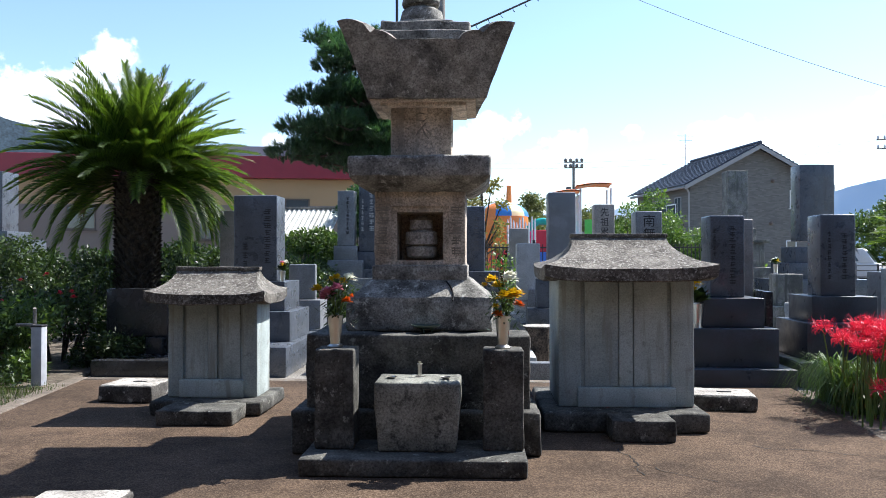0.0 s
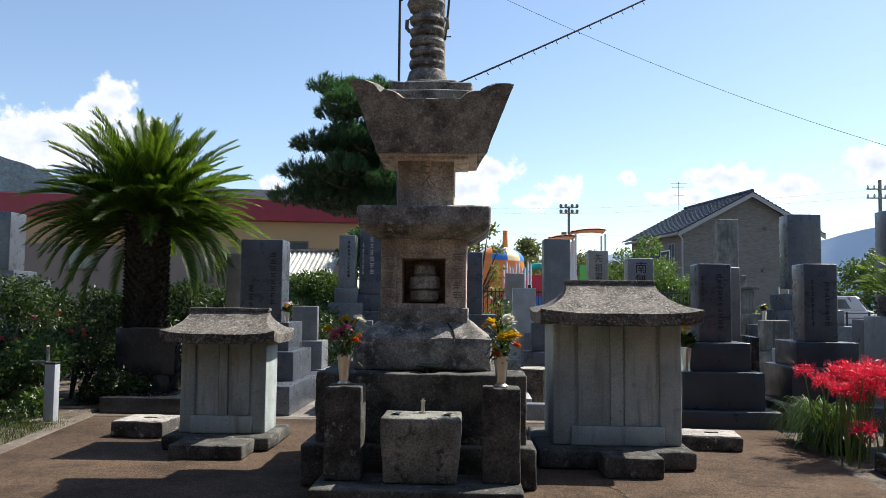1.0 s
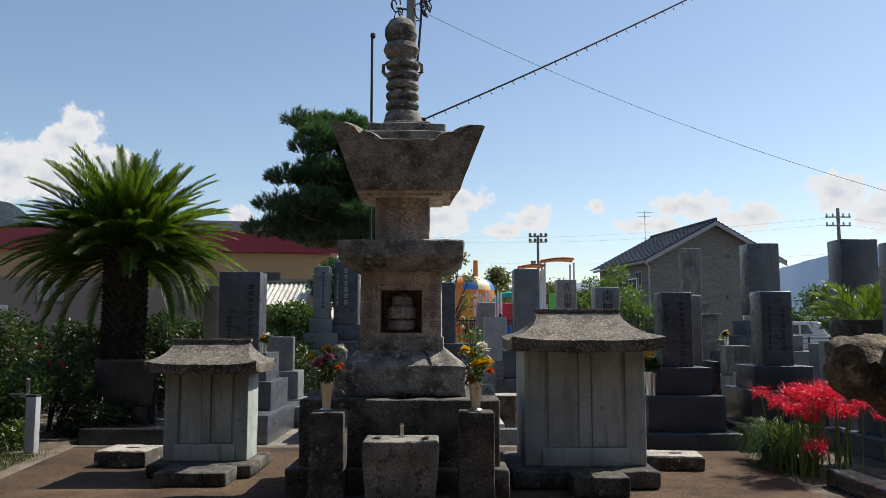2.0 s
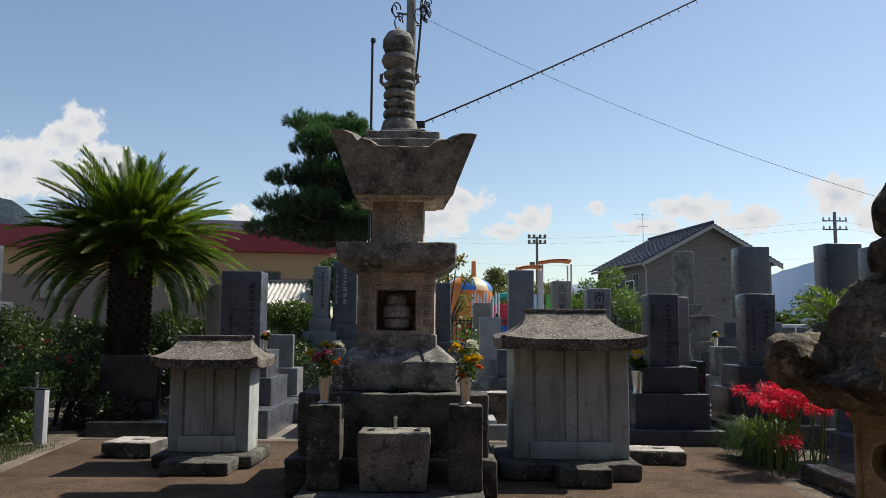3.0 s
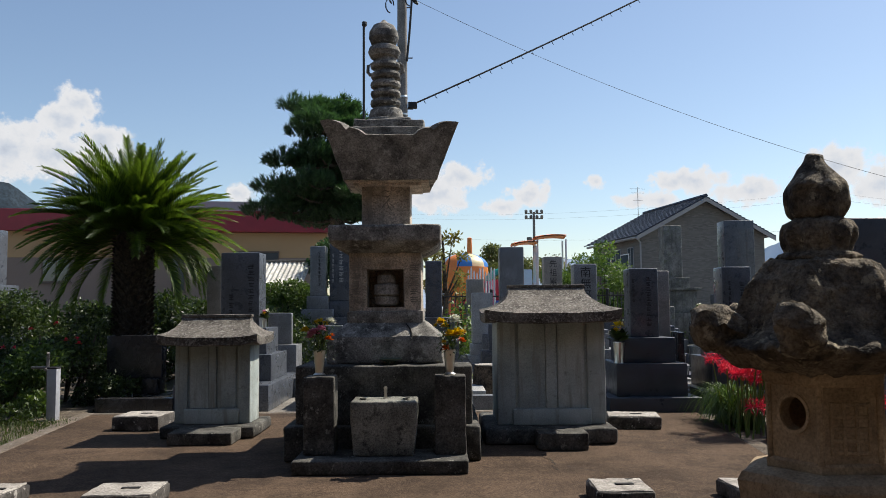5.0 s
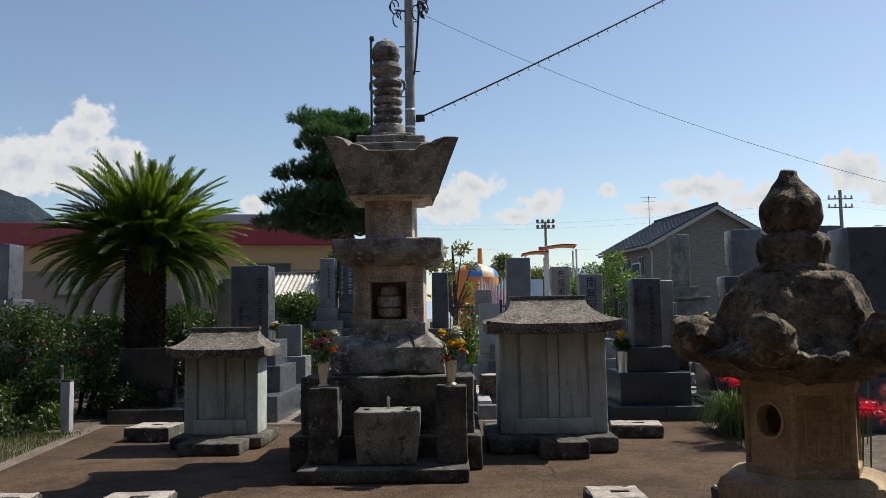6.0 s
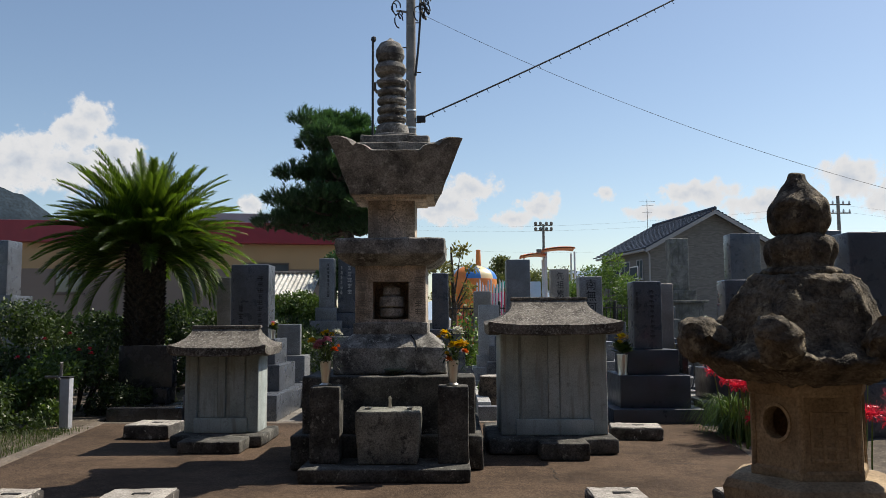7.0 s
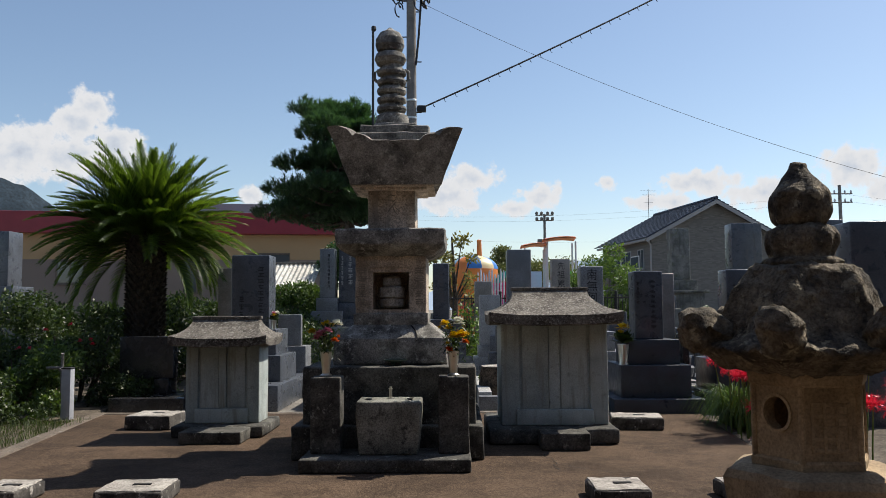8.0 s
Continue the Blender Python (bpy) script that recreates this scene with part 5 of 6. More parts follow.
bv, bf = [], []
for k in range(560):
    x, y = 3.5 + rnd.uniform(0, 0.22), 2.1 + rnd.uniform(0, 0.8)
    a = rnd.uniform(2.2, 5.4) if k % 4 else rnd.uniform(0, 6.283)
    ln, h = rnd.uniform(0.2, 0.5), rnd.uniform(0.2, 0.46)
    s = Vector((-math.sin(a), math.cos(a), 0)) * rnd.uniform(0.006, 0.012)
    i = len(bv)
    for j in range(6):
        f = j / 5
        p = Vector((x + math.cos(a) * ln * f, y + math.sin(a) * ln * f, -0.03 + h * math.sin(f * 2.85)))
        g = s * (1 - f * 0.85)
        bv += [p - g, p + g]
    bf += [(i + 2 * j, i + 2 * j + 1, i + 2 * j + 3, i + 2 * j + 2) for j in range(5)]
gt = thing("arching_grass_plant", "clump of arching green strap leaves by the kerb", "plant", (0, 0, 0))
tagged(raw("foliage", bv, bf, LEAF_STRAP, gt), kind="stuff")
pot_rim = thing("dark_edging_stone", "long dark low edging stone at the flower bed", "edging stone", (3.62, 0.85, -0.03))
part("block", block(-0.1, 0.12, -0.65, 0.65, 0, 0.16, r=0.03, amp=0.015, step=0.08), GR_BLACK, pot_rim)

# planter with small palm leaves on a stone
planter = thing("potted_palm", "dark round pot with green palm fronds on a grave plinth", "potted plant", (5.75, 4.9, -0.06))
part("plinth", block(-0.5, 0.5, -0.35, 0.35, 0, 1.22, r=0.01, amp=0.001, step=0.3), GR_MID, planter)
part("pot", turned([(0.4, 1.22), (0.45, 1.27), (0.48, 1.42), (0.47, 1.48), (0.4, 1.45)], 26), GR_BLACK, planter)
for k in range(28):
    v, f = frond(k * 2.4, radians(72 - 2.4 * k), 0.64, 0.75, rnd, 40)
    o = raw("frond", v, f, FROND, planter)
    o.matrix_basis = Matrix.Translation((0, 0, -0.95))


# ---- buildings ----
def brick_wall(name):
    m, nt, b = nodes_of(name)
    tc = nt.nodes.new("ShaderNodeTexCoord")
    mp = nt.nodes.new("ShaderNodeMapping")
    mp.inputs["Rotation"].default_value = (radians(90), 0, 0)
    nt.links.new(tc.outputs["Object"], mp.inputs["Vector"])
    br = nt.nodes.new("ShaderNodeTexBrick")
    br.inputs["Color1"].default_value = (0.11, 0.105, 0.098, 1)
    br.inputs["Color2"].default_value = (0.165, 0.158, 0.147, 1)
    br.inputs["Mortar"].default_value = (0.14, 0.135, 0.126, 1)
    br.inputs["Scale"].default_value = 1.0
    br.inputs["Brick Width"].default_value, br.inputs["Row Height"].default_value = 0.21, 0.055
    br.inputs["Mortar Size"].default_value = 0.005
    nt.links.new(mp.outputs[0], br.inputs["Vector"])
    nt.links.new(br.outputs["Color"], b.inputs["Base Color"])
    b.inputs["Roughness"].default_value = 0.85
    return m


BRICK = brick_wall("grey_brick_siding")
TILE = surface("dark_roof_tile", (0.02, 0.025, 0.042), (0.045, 0.053, 0.08), 3, 30, rough=0.45, relief=0.004)
CREAM = plain("cream_render", (0.37, 0.25, 0.135), 0.8, 0, 0.05, 0.8)
MAUVE = plain("pinkish_grey_render", (0.19, 0.15, 0.128), 0.8, 0, 0.06, 0.8)
RED = plain("dark_red_sheet", (0.22, 0.016, 0.03), 0.45, 0, 0.08, 2)
SHEET = plain("grey_sheet_roof", (0.3, 0.3, 0.32), 0.45, 0.2, 0.1, 1)
CORR = surface("pale_corrugated_sheet", (0.4, 0.39, 0.36), (0.6, 0.59, 0.55), 2, 20, rough=0.6, patch=(0.3, 0.27, 0.22), patch_at=(0.6, 0.8), relief=0)
FRAME = plain("brown_window_frame", (0.1, 0.075, 0.06), 0.5)
ALU = plain("white_window_frame", (0.75, 0.75, 0.75), 0.4, 0, 0.05)
SIDING_TRIM = plain("pale_grey_trim", (0.27, 0.27, 0.275), 0.5, 0, 0.05)
GLASS, gnt, gb = nodes_of("window_glass")
gb.inputs["Base Color"].default_value = (0.06, 0.075, 0.085, 1)
gb.inputs["Roughness"].default_value, gb.inputs["Specular IOR Level"].default_value = 0.06, 0.8


def window(parent, x0, x1, z0, z1, y, frame_material, bars_x=1, name="window", rot=None):
    bm = bmesh.new()
    w = 0.05
    for a, b, c, d in ((x0, x1, z0, z0 + w), (x0, x1, z1 - w, z1), (x0, x0 + w, z0 + w, z1 - w), (x1 - w, x1, z0 + w, z1 - w)):
        stone(bm, a, b, y - 0.04, y + 0.02, c, d, r=0.004, amp=0, step=5)
    for k in range(1, bars_x + 1):
        xm = x0 + (x1 - x0) * k / (bars_x + 1)
        stone(bm, xm - 0.02, xm + 0.02, y - 0.03, y + 0.01, z0 + w, z1 - w, r=0.003, amp=0, step=5)
    fr = part(name, bm, frame_material, parent, smooth=False)
    part("pane", block(x0 + w, x1 - w, y - 0.012, y - 0.006, z0 + w, z1 - w, r=0.001, amp=0, step=5), GLASS, fr, smooth=False)
    part("sill", block(x0 - 0.06, x1 + 0.06, y - 0.09, y + 0.0, z0 - 0.05, z0 - 0.002, r=0.006, amp=0, step=5), frame_material, fr, smooth=False)
    return fr


house = thing("house", "two-storey grey brick house with dark blue tiled gable roof", "house", (10.19, 33.0, -0.06), 9.5)
W, D, ZE, ZA = 6.57, 6.7, 4.86, 6.6
bm = bmesh.new()
gable = [(0, 0), (W, 0), (W, ZE), (W / 2, ZA), (0, ZE)]
loft(bm, [[(x, 0, z) for x, z in gable], [(x, D, z) for x, z in gable]])
part("wall", bm, BRICK, house, "grey brick-patterned siding", smooth=False)
pitch = math.atan2(ZA - ZE, W / 2)
for s in (-1, 1):
    run = math.hypot(W / 2, ZA - ZE) + 0.45
    n = 18
    for k in range(n):
        a, b = run * k / n, run * (k + 1) / n + 0.03
        pts = []
        for d, h in ((a, 0.07), (b, 0.12), (b, 0.06), (a, 0.0)):
            x = W / 2 + s * d * math.cos(pitch)
            z = ZA + 0.05 - d * math.sin(pitch) + h
            pts.append((x, z))
        cols = 30
        bm = bmesh.new()
        loft(bm, [[(x, -0.4 + (D + 0.8) * j / cols, z + (0.006 if j % 2 else 0.0)) for x, z in pts] for j in range(cols + 1)])
        part("roof_course", bm, TILE, house, "course of dark blue-grey roof tiles", smooth=False)
    bm = bmesh.new()
    e = Vector((math.cos(pitch) * s, 0, -math.sin(pitch)))
    a = Vector((W / 2, -0.43, ZA + 0.04))
    b = a + e * run
    up = Vector((0, 0, 0.17))
    loft(bm, [[a - up, a + Vector((0, 0, 0.03)), a + Vector((0, 0.05, 0.03)), a - up + Vector((0, 0.05, 0))], [b - up, b + Vector((0, 0, 0.03)), b + Vector((0, 0.05, 0.03)), b - up + Vector((0, 0.05, 0))]])
    part("barge_board", bm, SIDING_TRIM, house, "pale grey barge board", smooth=False)
bm = bmesh.new()
tube(bm, [(W / 2, -0.42, ZA + 0.16), (W / 2, D + 0.4, ZA + 0.16)], 0.09, 8)
part("ridge_tiles", bm, TILE, house)
bm = bmesh.new()
tube(bm, [(-0.36, -0.3, ZE - 0.2), (-0.36, D, ZE - 0.2)], 0.07, 8)
tube(bm, [(-0.3, -0.25, ZE - 0.2), (-0.06, -0.05, ZE - 0.45), (-0.06, -0.05, 0.1)], 0.045, 8)
part("gutter", bm, SIDING_TRIM, house, "pale grey gutter and downpipe")
window(house, 4.95, 5.45, 3.72, 4.58, 0.0, ALU, 1)
window(house, 4.75, 5.27, 1.0, 2.2, 0.0, ALU, 0)
for y0, y1, z0, z1 in ((0.9, 1.7, 3.3, 4.3), (2.6, 4.1, 3.2, 4.3), (5.2, 6.0, 3.3, 4.3), (1.0, 2.6, 0.6, 2.4)):
    window(house, -y1, -y0, z0, z1, 0.0, SIDING_TRIM, 1).matrix_basis = pose(0, 0, 0, 0, 0, -90)
for y0, y1, z0, z1 in ((1.5, 2.6, 3.0, 4.0), (4.0, 5.2, 3.0, 4.0), (2.0, 3.6, 0.9, 2.1)):
    bm = bmesh.new()
    stone(bm, -0.04, 0.02, y0, y1, z0, z1, r=0.01, amp=0, step=5)
    w_ = part("window", bm, ALU, house, smooth=False)
    part("pane", block(-0.05, -0.042, y0 + 0.06, y1 - 0.06, z0 + 0.06, z1 - 0.06, r=0.001, amp=0, step=5), GLASS, w_, smooth=False)
for x, z in ((4.0, 3.0), (4.1, 5.0)):
    part("vent", turned([(0.1, 0), (0.1, 0.04), (0.02, 0.08)], 12, (0, 0, 0)), FRAME, house).matrix_basis = pose(x, 0.0, z, 90, 0, 0)
bm = bmesh.new()
tube(bm, [(3.5, 8.4, 6.5), (3.5, 8.4, 8.5)], 0.016, 6)
for z, w in ((8.4, 0.5), (8.15, 0.4), (7.7, 0.3)):
    tube(bm, [(3.5 - w, 8.4, z), (3.5 + w, 8.4, z)], 0.01, 6)
part("aerial", bm, POLE, house, "thin television aerial")

hall = thing("low_building", "long low cream building with dark red fascia and grey roof", "building", (-26.0, 20.3, -0.06), 9.5)
L = 22.4
part("wall", block(0, L, 0.3, 9, 3.25, 4.2, r=0.01, amp=0, step=6), CREAM, hall, "cream upper wall", smooth=False)
part("lower_wall", block(0, L, 0.29, 9, 0, 3.25, r=0.01, amp=0, step=6), MAUVE, hall, "pinkish grey lower wall", smooth=False)
part("fascia", block(-0.3, L + 0.3, -0.1, 9.2, 4.2, 4.98, r=0.015, amp=0, step=6), RED, hall, "dark red fascia", smooth=False)
bm = bmesh.new()
loft(bm, [[(x, 0.5, 4.98), (x, 0.5, 5.08), (x, 4.6, 5.75), (x, 8.8, 5.08), (x, 8.8, 4.98)] for x in (15.0, L)])
part("roof", bm, SHEET, hall, "grey sheet roof", smooth=False)
part("upper_roof", block(14.5, L + 0.1, 0.6, 8.8, 4.985, 5.42, r=0.02, amp=0, step=6), SHEET, hall, "grey upper roof edge", smooth=False)
for x0, x1, z0, z1 in ((9.4, 10.6, 2.35, 3.2), (12.2, 13.2, 2.35, 3.2), (16.7, 17.2, 2.0, 3.6), (18.9, 20.6, 2.6, 3.5)):
    window(hall, x0, x1, z0, z1, 0.29, FRAME, 1)

shed = thing("shed", "small shed with pale corrugated sheet roof", "shed", (-3.72, 14.2, -0.06))
bm = bmesh.new()
n = 72
rows = []
for j in range(2):
    rows.append([(-0.72 + 1.44 * k / n, -0.75 + 1.5 * j, 1.88 + 0.68 * j + 0.022 * math.sin(k * 2 * math.pi / 6)) for k in range(n + 1)])
loft(bm, [[Vector(p) for p in rows[0]], [Vector(p) for p in rows[1]], [Vector(p) - Vector((0, 0, 0.012)) for p in rows[1]], [Vector(p) - Vector((0, 0, 0.012)) for p in rows[0]]], close=False, cap=False)
part("roof", bm, CORR, shed, "pale corrugated roof sheet")
part("ridge_cap", block(-0.76, 0.76, 0.7, 0.84, 2.57, 2.62, r=0.01, amp=0, step=2), POLE, shed)
part("wall", block(-0.62, 0.62, -0.55, 0.6, 0, 1.88, r=0.01, amp=0, step=2), MAUVE, shed)

# ---- playground ----
ORANGE = plain("orange_plastic", (0.72, 0.22, 0.045), 0.4, 0, 0.08)
BLUE = plain("blue_plastic", (0.04, 0.2, 0.55), 0.4, 0, 0.08)
PALE = plain("pale_blue_plastic", (0.4, 0.6, 0.75), 0.4, 0, 0.06)
TEAL = plain("teal_plastic", (0.02, 0.35, 0.3), 0.4, 0, 0.08)
PINK = plain("pink_bars", (0.6, 0.05, 0.2), 0.45, 0, 0.08)
CRIMSON = plain("red_plastic", (0.5, 0.03, 0.05), 0.4, 0, 0.08)
LIME = plain("green_plastic", (0.1, 0.5, 0.08), 0.4, 0, 0.08)
YELLOW = plain("cream_plastic", (0.75, 0.62, 0.35), 0.4, 0, 0.06)

play = thing("play_tower", "orange and blue domed playground tower with slide", "playground tower", (1.28, 25.0, -0.06))
part("body", turned([(0.65, 0.0), (0.65, 1.6), (0.76, 1.7), (0.9, 2.2), (0.94, 2.6), (0.93, 2.88)], 26), ORANGE, play)
for k in range(10):
    a0, a1 = 2 * math.pi * k / 10, 2 * math.pi * (k + 1) / 10
    rings = []
    for j in range(8):
        e = math.pi / 2 * j / 7
        rings.append([(0.95 * math.cos(e) * math.cos(a0 + (a1 - a0) * i / 4), 0.8 * math.cos(e) * math.sin(a0 + (a1 - a0) * i / 4), 2.88 + 0.56 * math.sin(e)) for i in range(5)])
    part("dome_panel", loft(bmesh.new(), rings, close=False, cap=False), (ORANGE, ORANGE, PALE, PALE, PALE, PALE, ORANGE, BLUE, YELLOW, BLUE)[k], play)
part("chimney", turned([(0.1, 3.25), (0.11, 3.3), (0.085, 4.0), (0.1, 4.02), (0.05, 4.05)], 12, (0.22, 0, 0)), ORANGE, play)
part("hatch", block(-0.25, 0.25, -0.75, -0.62, 1.2, 2.1, r=0.05, amp=0, step=1), GAP_SHADE, play)
tun = thing("tunnel_slide", "blue slide with teal arch and red panel", "slide", (2.72, 24.5, 0.12))
bm = bmesh.new()
tube(bm, [(0.62 * math.cos(math.pi * k / 12), 0, 1.9 + 0.62 * math.sin(math.pi * k / 12)) for k in range(13)], 0.13, 10)
part("arch", bm, TEAL, tun)
part("panel", block(-0.45, 0.5, 0.05, 0.12, 0.9, 2.2, r=0.03, amp=0, step=1), CRIMSON, tun)
bm = bmesh.new()
loft(bm, [[(x, -1.6 * f, 1.4 - 1.2 * f + h) for x, h in ((-0.35, 0.25), (-0.3, 0.0), (0.3, 0.0), (0.35, 0.25), (0.4, 0.25), (0.34, -0.06), (-0.34, -0.06), (-0.4, 0.25))] for f in (0, 0.3, 0.6, 0.9, 1.1)])
part("chute", bm, BLUE, tun)
for k in range(10):
    f = thing("play_fence_post", "white rounded post of the playground fence", "fence post", (1.4 + 0.105 * k, 23.6 - 0.03 * k, -0.06), group="playground fence posts")
    part("shaft", turned([(0.033, 0), (0.033, 2.62 + 0.12 * math.sin(k * 1.7)), (0.01, 2.72 + 0.12 * math.sin(k * 1.7))], 8), WHITE, f)
for k in range(10):
    f = thing("play_fence_bar", "pink bar of the playground fence", "fence bar", (1.45 + 0.1 * k, 23.8, -0.06), group="playground fence bars")
    part("shaft", turned([(0.035, 0), (0.045, 2.3), (0.01, 2.32)], 6), PINK, f)
rope = thing("climbing_net", "dark climbing frame beside the tower", "climbing frame", (0.9, 23.5, -0.06))
bm = bmesh.new()
for k in range(6):
    tube(bm, [(-0.6 + 0.25 * k, 0, 0), (0.1 + 0.2 * k, 0.8, 1.9)], 0.03, 5)
for k in range(5):
    tube(bm, [(-0.5 + 0.14 * k, 0.16 * k, 0.38 * k), (0.75 + 0.11 * k, 0.16 * k, 0.38 * k)], 0.03, 5)
part("bars", bm, CRIMSON, rope)
for x, z, w in ((3.95, 4.15, 1.1), (5.05, 4.42, 1.4)):
    c = thing("canopy_tower", "orange arched canopy on grey posts over a slide", "playground tower", (x, 28.0, -0.06), group="canopy towers")
    bm = bmesh.new()
    rows = [[(-w / 2 + w * i / 10, y, z - 0.27 + 0.15 * math.cos(i / 5 - 1.25) + 0.12 * math.cos(y * 1.5)) for i in range(11)] for y in (-0.7, -0.45, -0.2, 0, 0.2, 0.45, 0.7)]
    loft(bm, rows, close=False, cap=False)
    loft(bm, [[(a, b, d - 0.05) for a, b, d in r] for r in rows], close=False, cap=False)
    part("canopy", bm, ORANGE, c)
    for sx in (-w / 2 + 0.1, w / 2 - 0.1):
        for sy in (-0.5, 0.5):
            part("post", turned([(0.04, 0), (0.04, z - 0.26)], 8, (sx, sy, 0)), WHITE, c)
    part("deck", block(-w / 2, w / 2, -0.6, 0.6, 1.5, 1.6, r=0.02, amp=0, step=2), BLUE, c)
    part("side_panel", block(-w / 2 + 0.25, w / 2 - 0.3, -0.58, -0.5, 1.6, 2.9, r=0.05, amp=0, step=2), LIME if x > 5 else PALE, c)
mesh_fence = thing("graveyard_fence", "dark metal bar fence behind the graves", "fence", (0.2, 15.6, -0.06))
for k in range(64):
    part("bar", turned([(0.012, 0), (0.012, 1.7), (0.004, 1.71)], 6, (0.1 * k, 0, 0)), BLACK, mesh_fence)
for z in (0.2, 1.0, 1.62):
    bm = bmesh.new()
    tube(bm, [(-0.1, 0, z), (6.45, 0, z)], 0.022, 6)
    part("rail", bm, BLACK, mesh_fence)
for k in range(5):
    part("post", turned([(0.04, 0), (0.04, 1.8), (0.01, 1.82)], 8, (1.58 * k, 0.03, 0)), BLACK, mesh_fence)
ball = thing("play_rocker", "small blue and red playground rocker", "playground toy", (-4.75, 13.2, -0.06))
part("shell", turned([(0.3, 0.0), (0.42, 0.5), (0.5, 1.3), (0.4, 1.6), (0.3, 1.62)], 18), BLUE, ball)
part("top", turned([(0.3, 1.6), (0.3, 1.75), (0.15, 1.86), (0.02, 1.9)], 18), CRIMSON, ball)

# ---- poles and wires ----
up = thing("utility_pole", "grey-brown concrete utility pole with cable bundles", "utility pole", (-0.43, 12.0, -0.06))
part("shaft", turned([(0.15, 0), (0.12, 5.5), (0.105, 9.4), (0.04, 9.45)], 16), POLE, up)
for k, z in enumerate((5.3, 5.9, 6.5, 7.1, 7.7, 8.3)):
    bm = bmesh.new()
    s = 1 if k % 2 else -1
    tube(bm, [(0, 0, z), (s * 0.24, 0, z)], 0.014, 6)
    part("step_bolt", bm, BLACK, up)
for z in (5.74, 6.15):
    part("clamp_band", turned([(0.12, z), (0.127, z + 0.01), (0.127, z + 0.04), (0.12, z + 0.05)], 16), STEEL, up)
bm = bmesh.new()
tube(bm, [(0.11, -0.08, 7.0), (0.18, -0.1, 7.7), (0.23, -0.12, 8.4), (0.25, -0.08, 9.2)], 0.026, 8)
part("cable_riser", bm, BLACK, up, "black cable running up the pole")
rnd = random.Random(15)
for c, cnt in ((Vector((0.27, -0.08, 8.5)), 14), (Vector((-0.34, -0.08, 8.4)), 5)):
    bm = bmesh.new()
    for k in range(cnt):
        o = c + Vector((rnd.uniform(-0.1, 0.12), rnd.uniform(-0.1, 0.1), rnd.uniform(-0.1, 0.3)))
        r = rnd.uniform(0.08, 0.2)
        tube(bm, [o + Vector((r * 0.5 * math.cos(t), r * 0.3 * math.sin(t * 1.3), r * math.sin(t))) for t in [j * 0.6 for j in range(9)]], 0.016, 5)
    tagged(part("cable_loops", bm, BLACK, up), "loops of spare cable", kind="stuff")
bm = bmesh.new()
tube(bm, [(0, 0, 8.55), (-0.34, 0, 8.6)], 0.026, 6)
part("bracket", bm, POLE, up)
part("junction_box", block(0.13, 0.34, -0.1, 0.03, 5.9, 6.05, r=0.02, amp=0, step=1), BLACK, up, "black junction box")


def wire(name, a, b, sag, r, label, clips=0):
    t = thing(name, label, "cable", a)
    a, b = Vector(a), Vector(b)
    pts = [(b - a) * (k / 24) + Vector((0, 0, -sag * 4 * (k / 24) * (1 - k / 24))) for k in range(25)]
    bm = bmesh.new()
    tube(bm, pts, r, 6)
    part("cable", bm, BLACK, t)
    for k in range(clips):
        f = (k + 0.7) / clips
        i = f * 24
        p = pts[int(i)].lerp(pts[min(24, int(i) + 1)], i - int(i))
        bm = bmesh.new()
        tube(bm, [p, p + Vector((0.02, 0, -0.07)), p + Vector((0.05, 0, -0.09))], 0.008, 5)
        part("clip", bm, BLACK, t)


wire("overhead_cable", (-0.12, 12.0, 5.98), (11.4, 15.9, 12.7), 0.15, 0.022, "black overhead cable with small hanging clips", 44)
wire("overhead_cable", (-0.33, 12.0, 8.53), (11.2, 11.0, 3.7), 0.38, 0.0045, "thin black overhead service wire")
rod = thing("thin_mast", "thin dark mast with a small cap", "mast", (-1.12, 10.0, -0.06))
part("shaft", turned([(0.03, 0), (0.025, 7.2), (0.01, 7.22)], 10), BLACK, rod)
part("cap", turned([(0.035, 7.14), (0.055, 7.17), (0.05, 7.23), (0.02, 7.25)], 10, (0.015, 0, 0)), BLACK, rod)
lamp = thing("floodlight_pole", "distant floodlight pole with rows of lamps", "floodlight", (8.0, 60.0, -0.06))
part("shaft", turned([(0.14, 0), (0.1, 9.2)], 10), POLE, lamp)
for z in (9.1, 8.65):
    bm = bmesh.new()
    tube(bm, [(-0.75, 0, z), (0.75, 0, z)], 0.05, 6)
    arm = part("crossarm", bm, POLE, lamp)
    for x in (-0.65, -0.25, 0.25, 0.65):
        part("lamp_head", turned([(0.05, z + 0.0), (0.13, z + 0.08), (0.12, z + 0.24), (0.04, z + 0.3)], 10, (x, -0.1, 0)), POLE, arm)
part("box", block(-0.6, -0.2, -0.15, 0.15, 6.6, 7.1, r=0.02, amp=0, step=1), POLE, lamp)
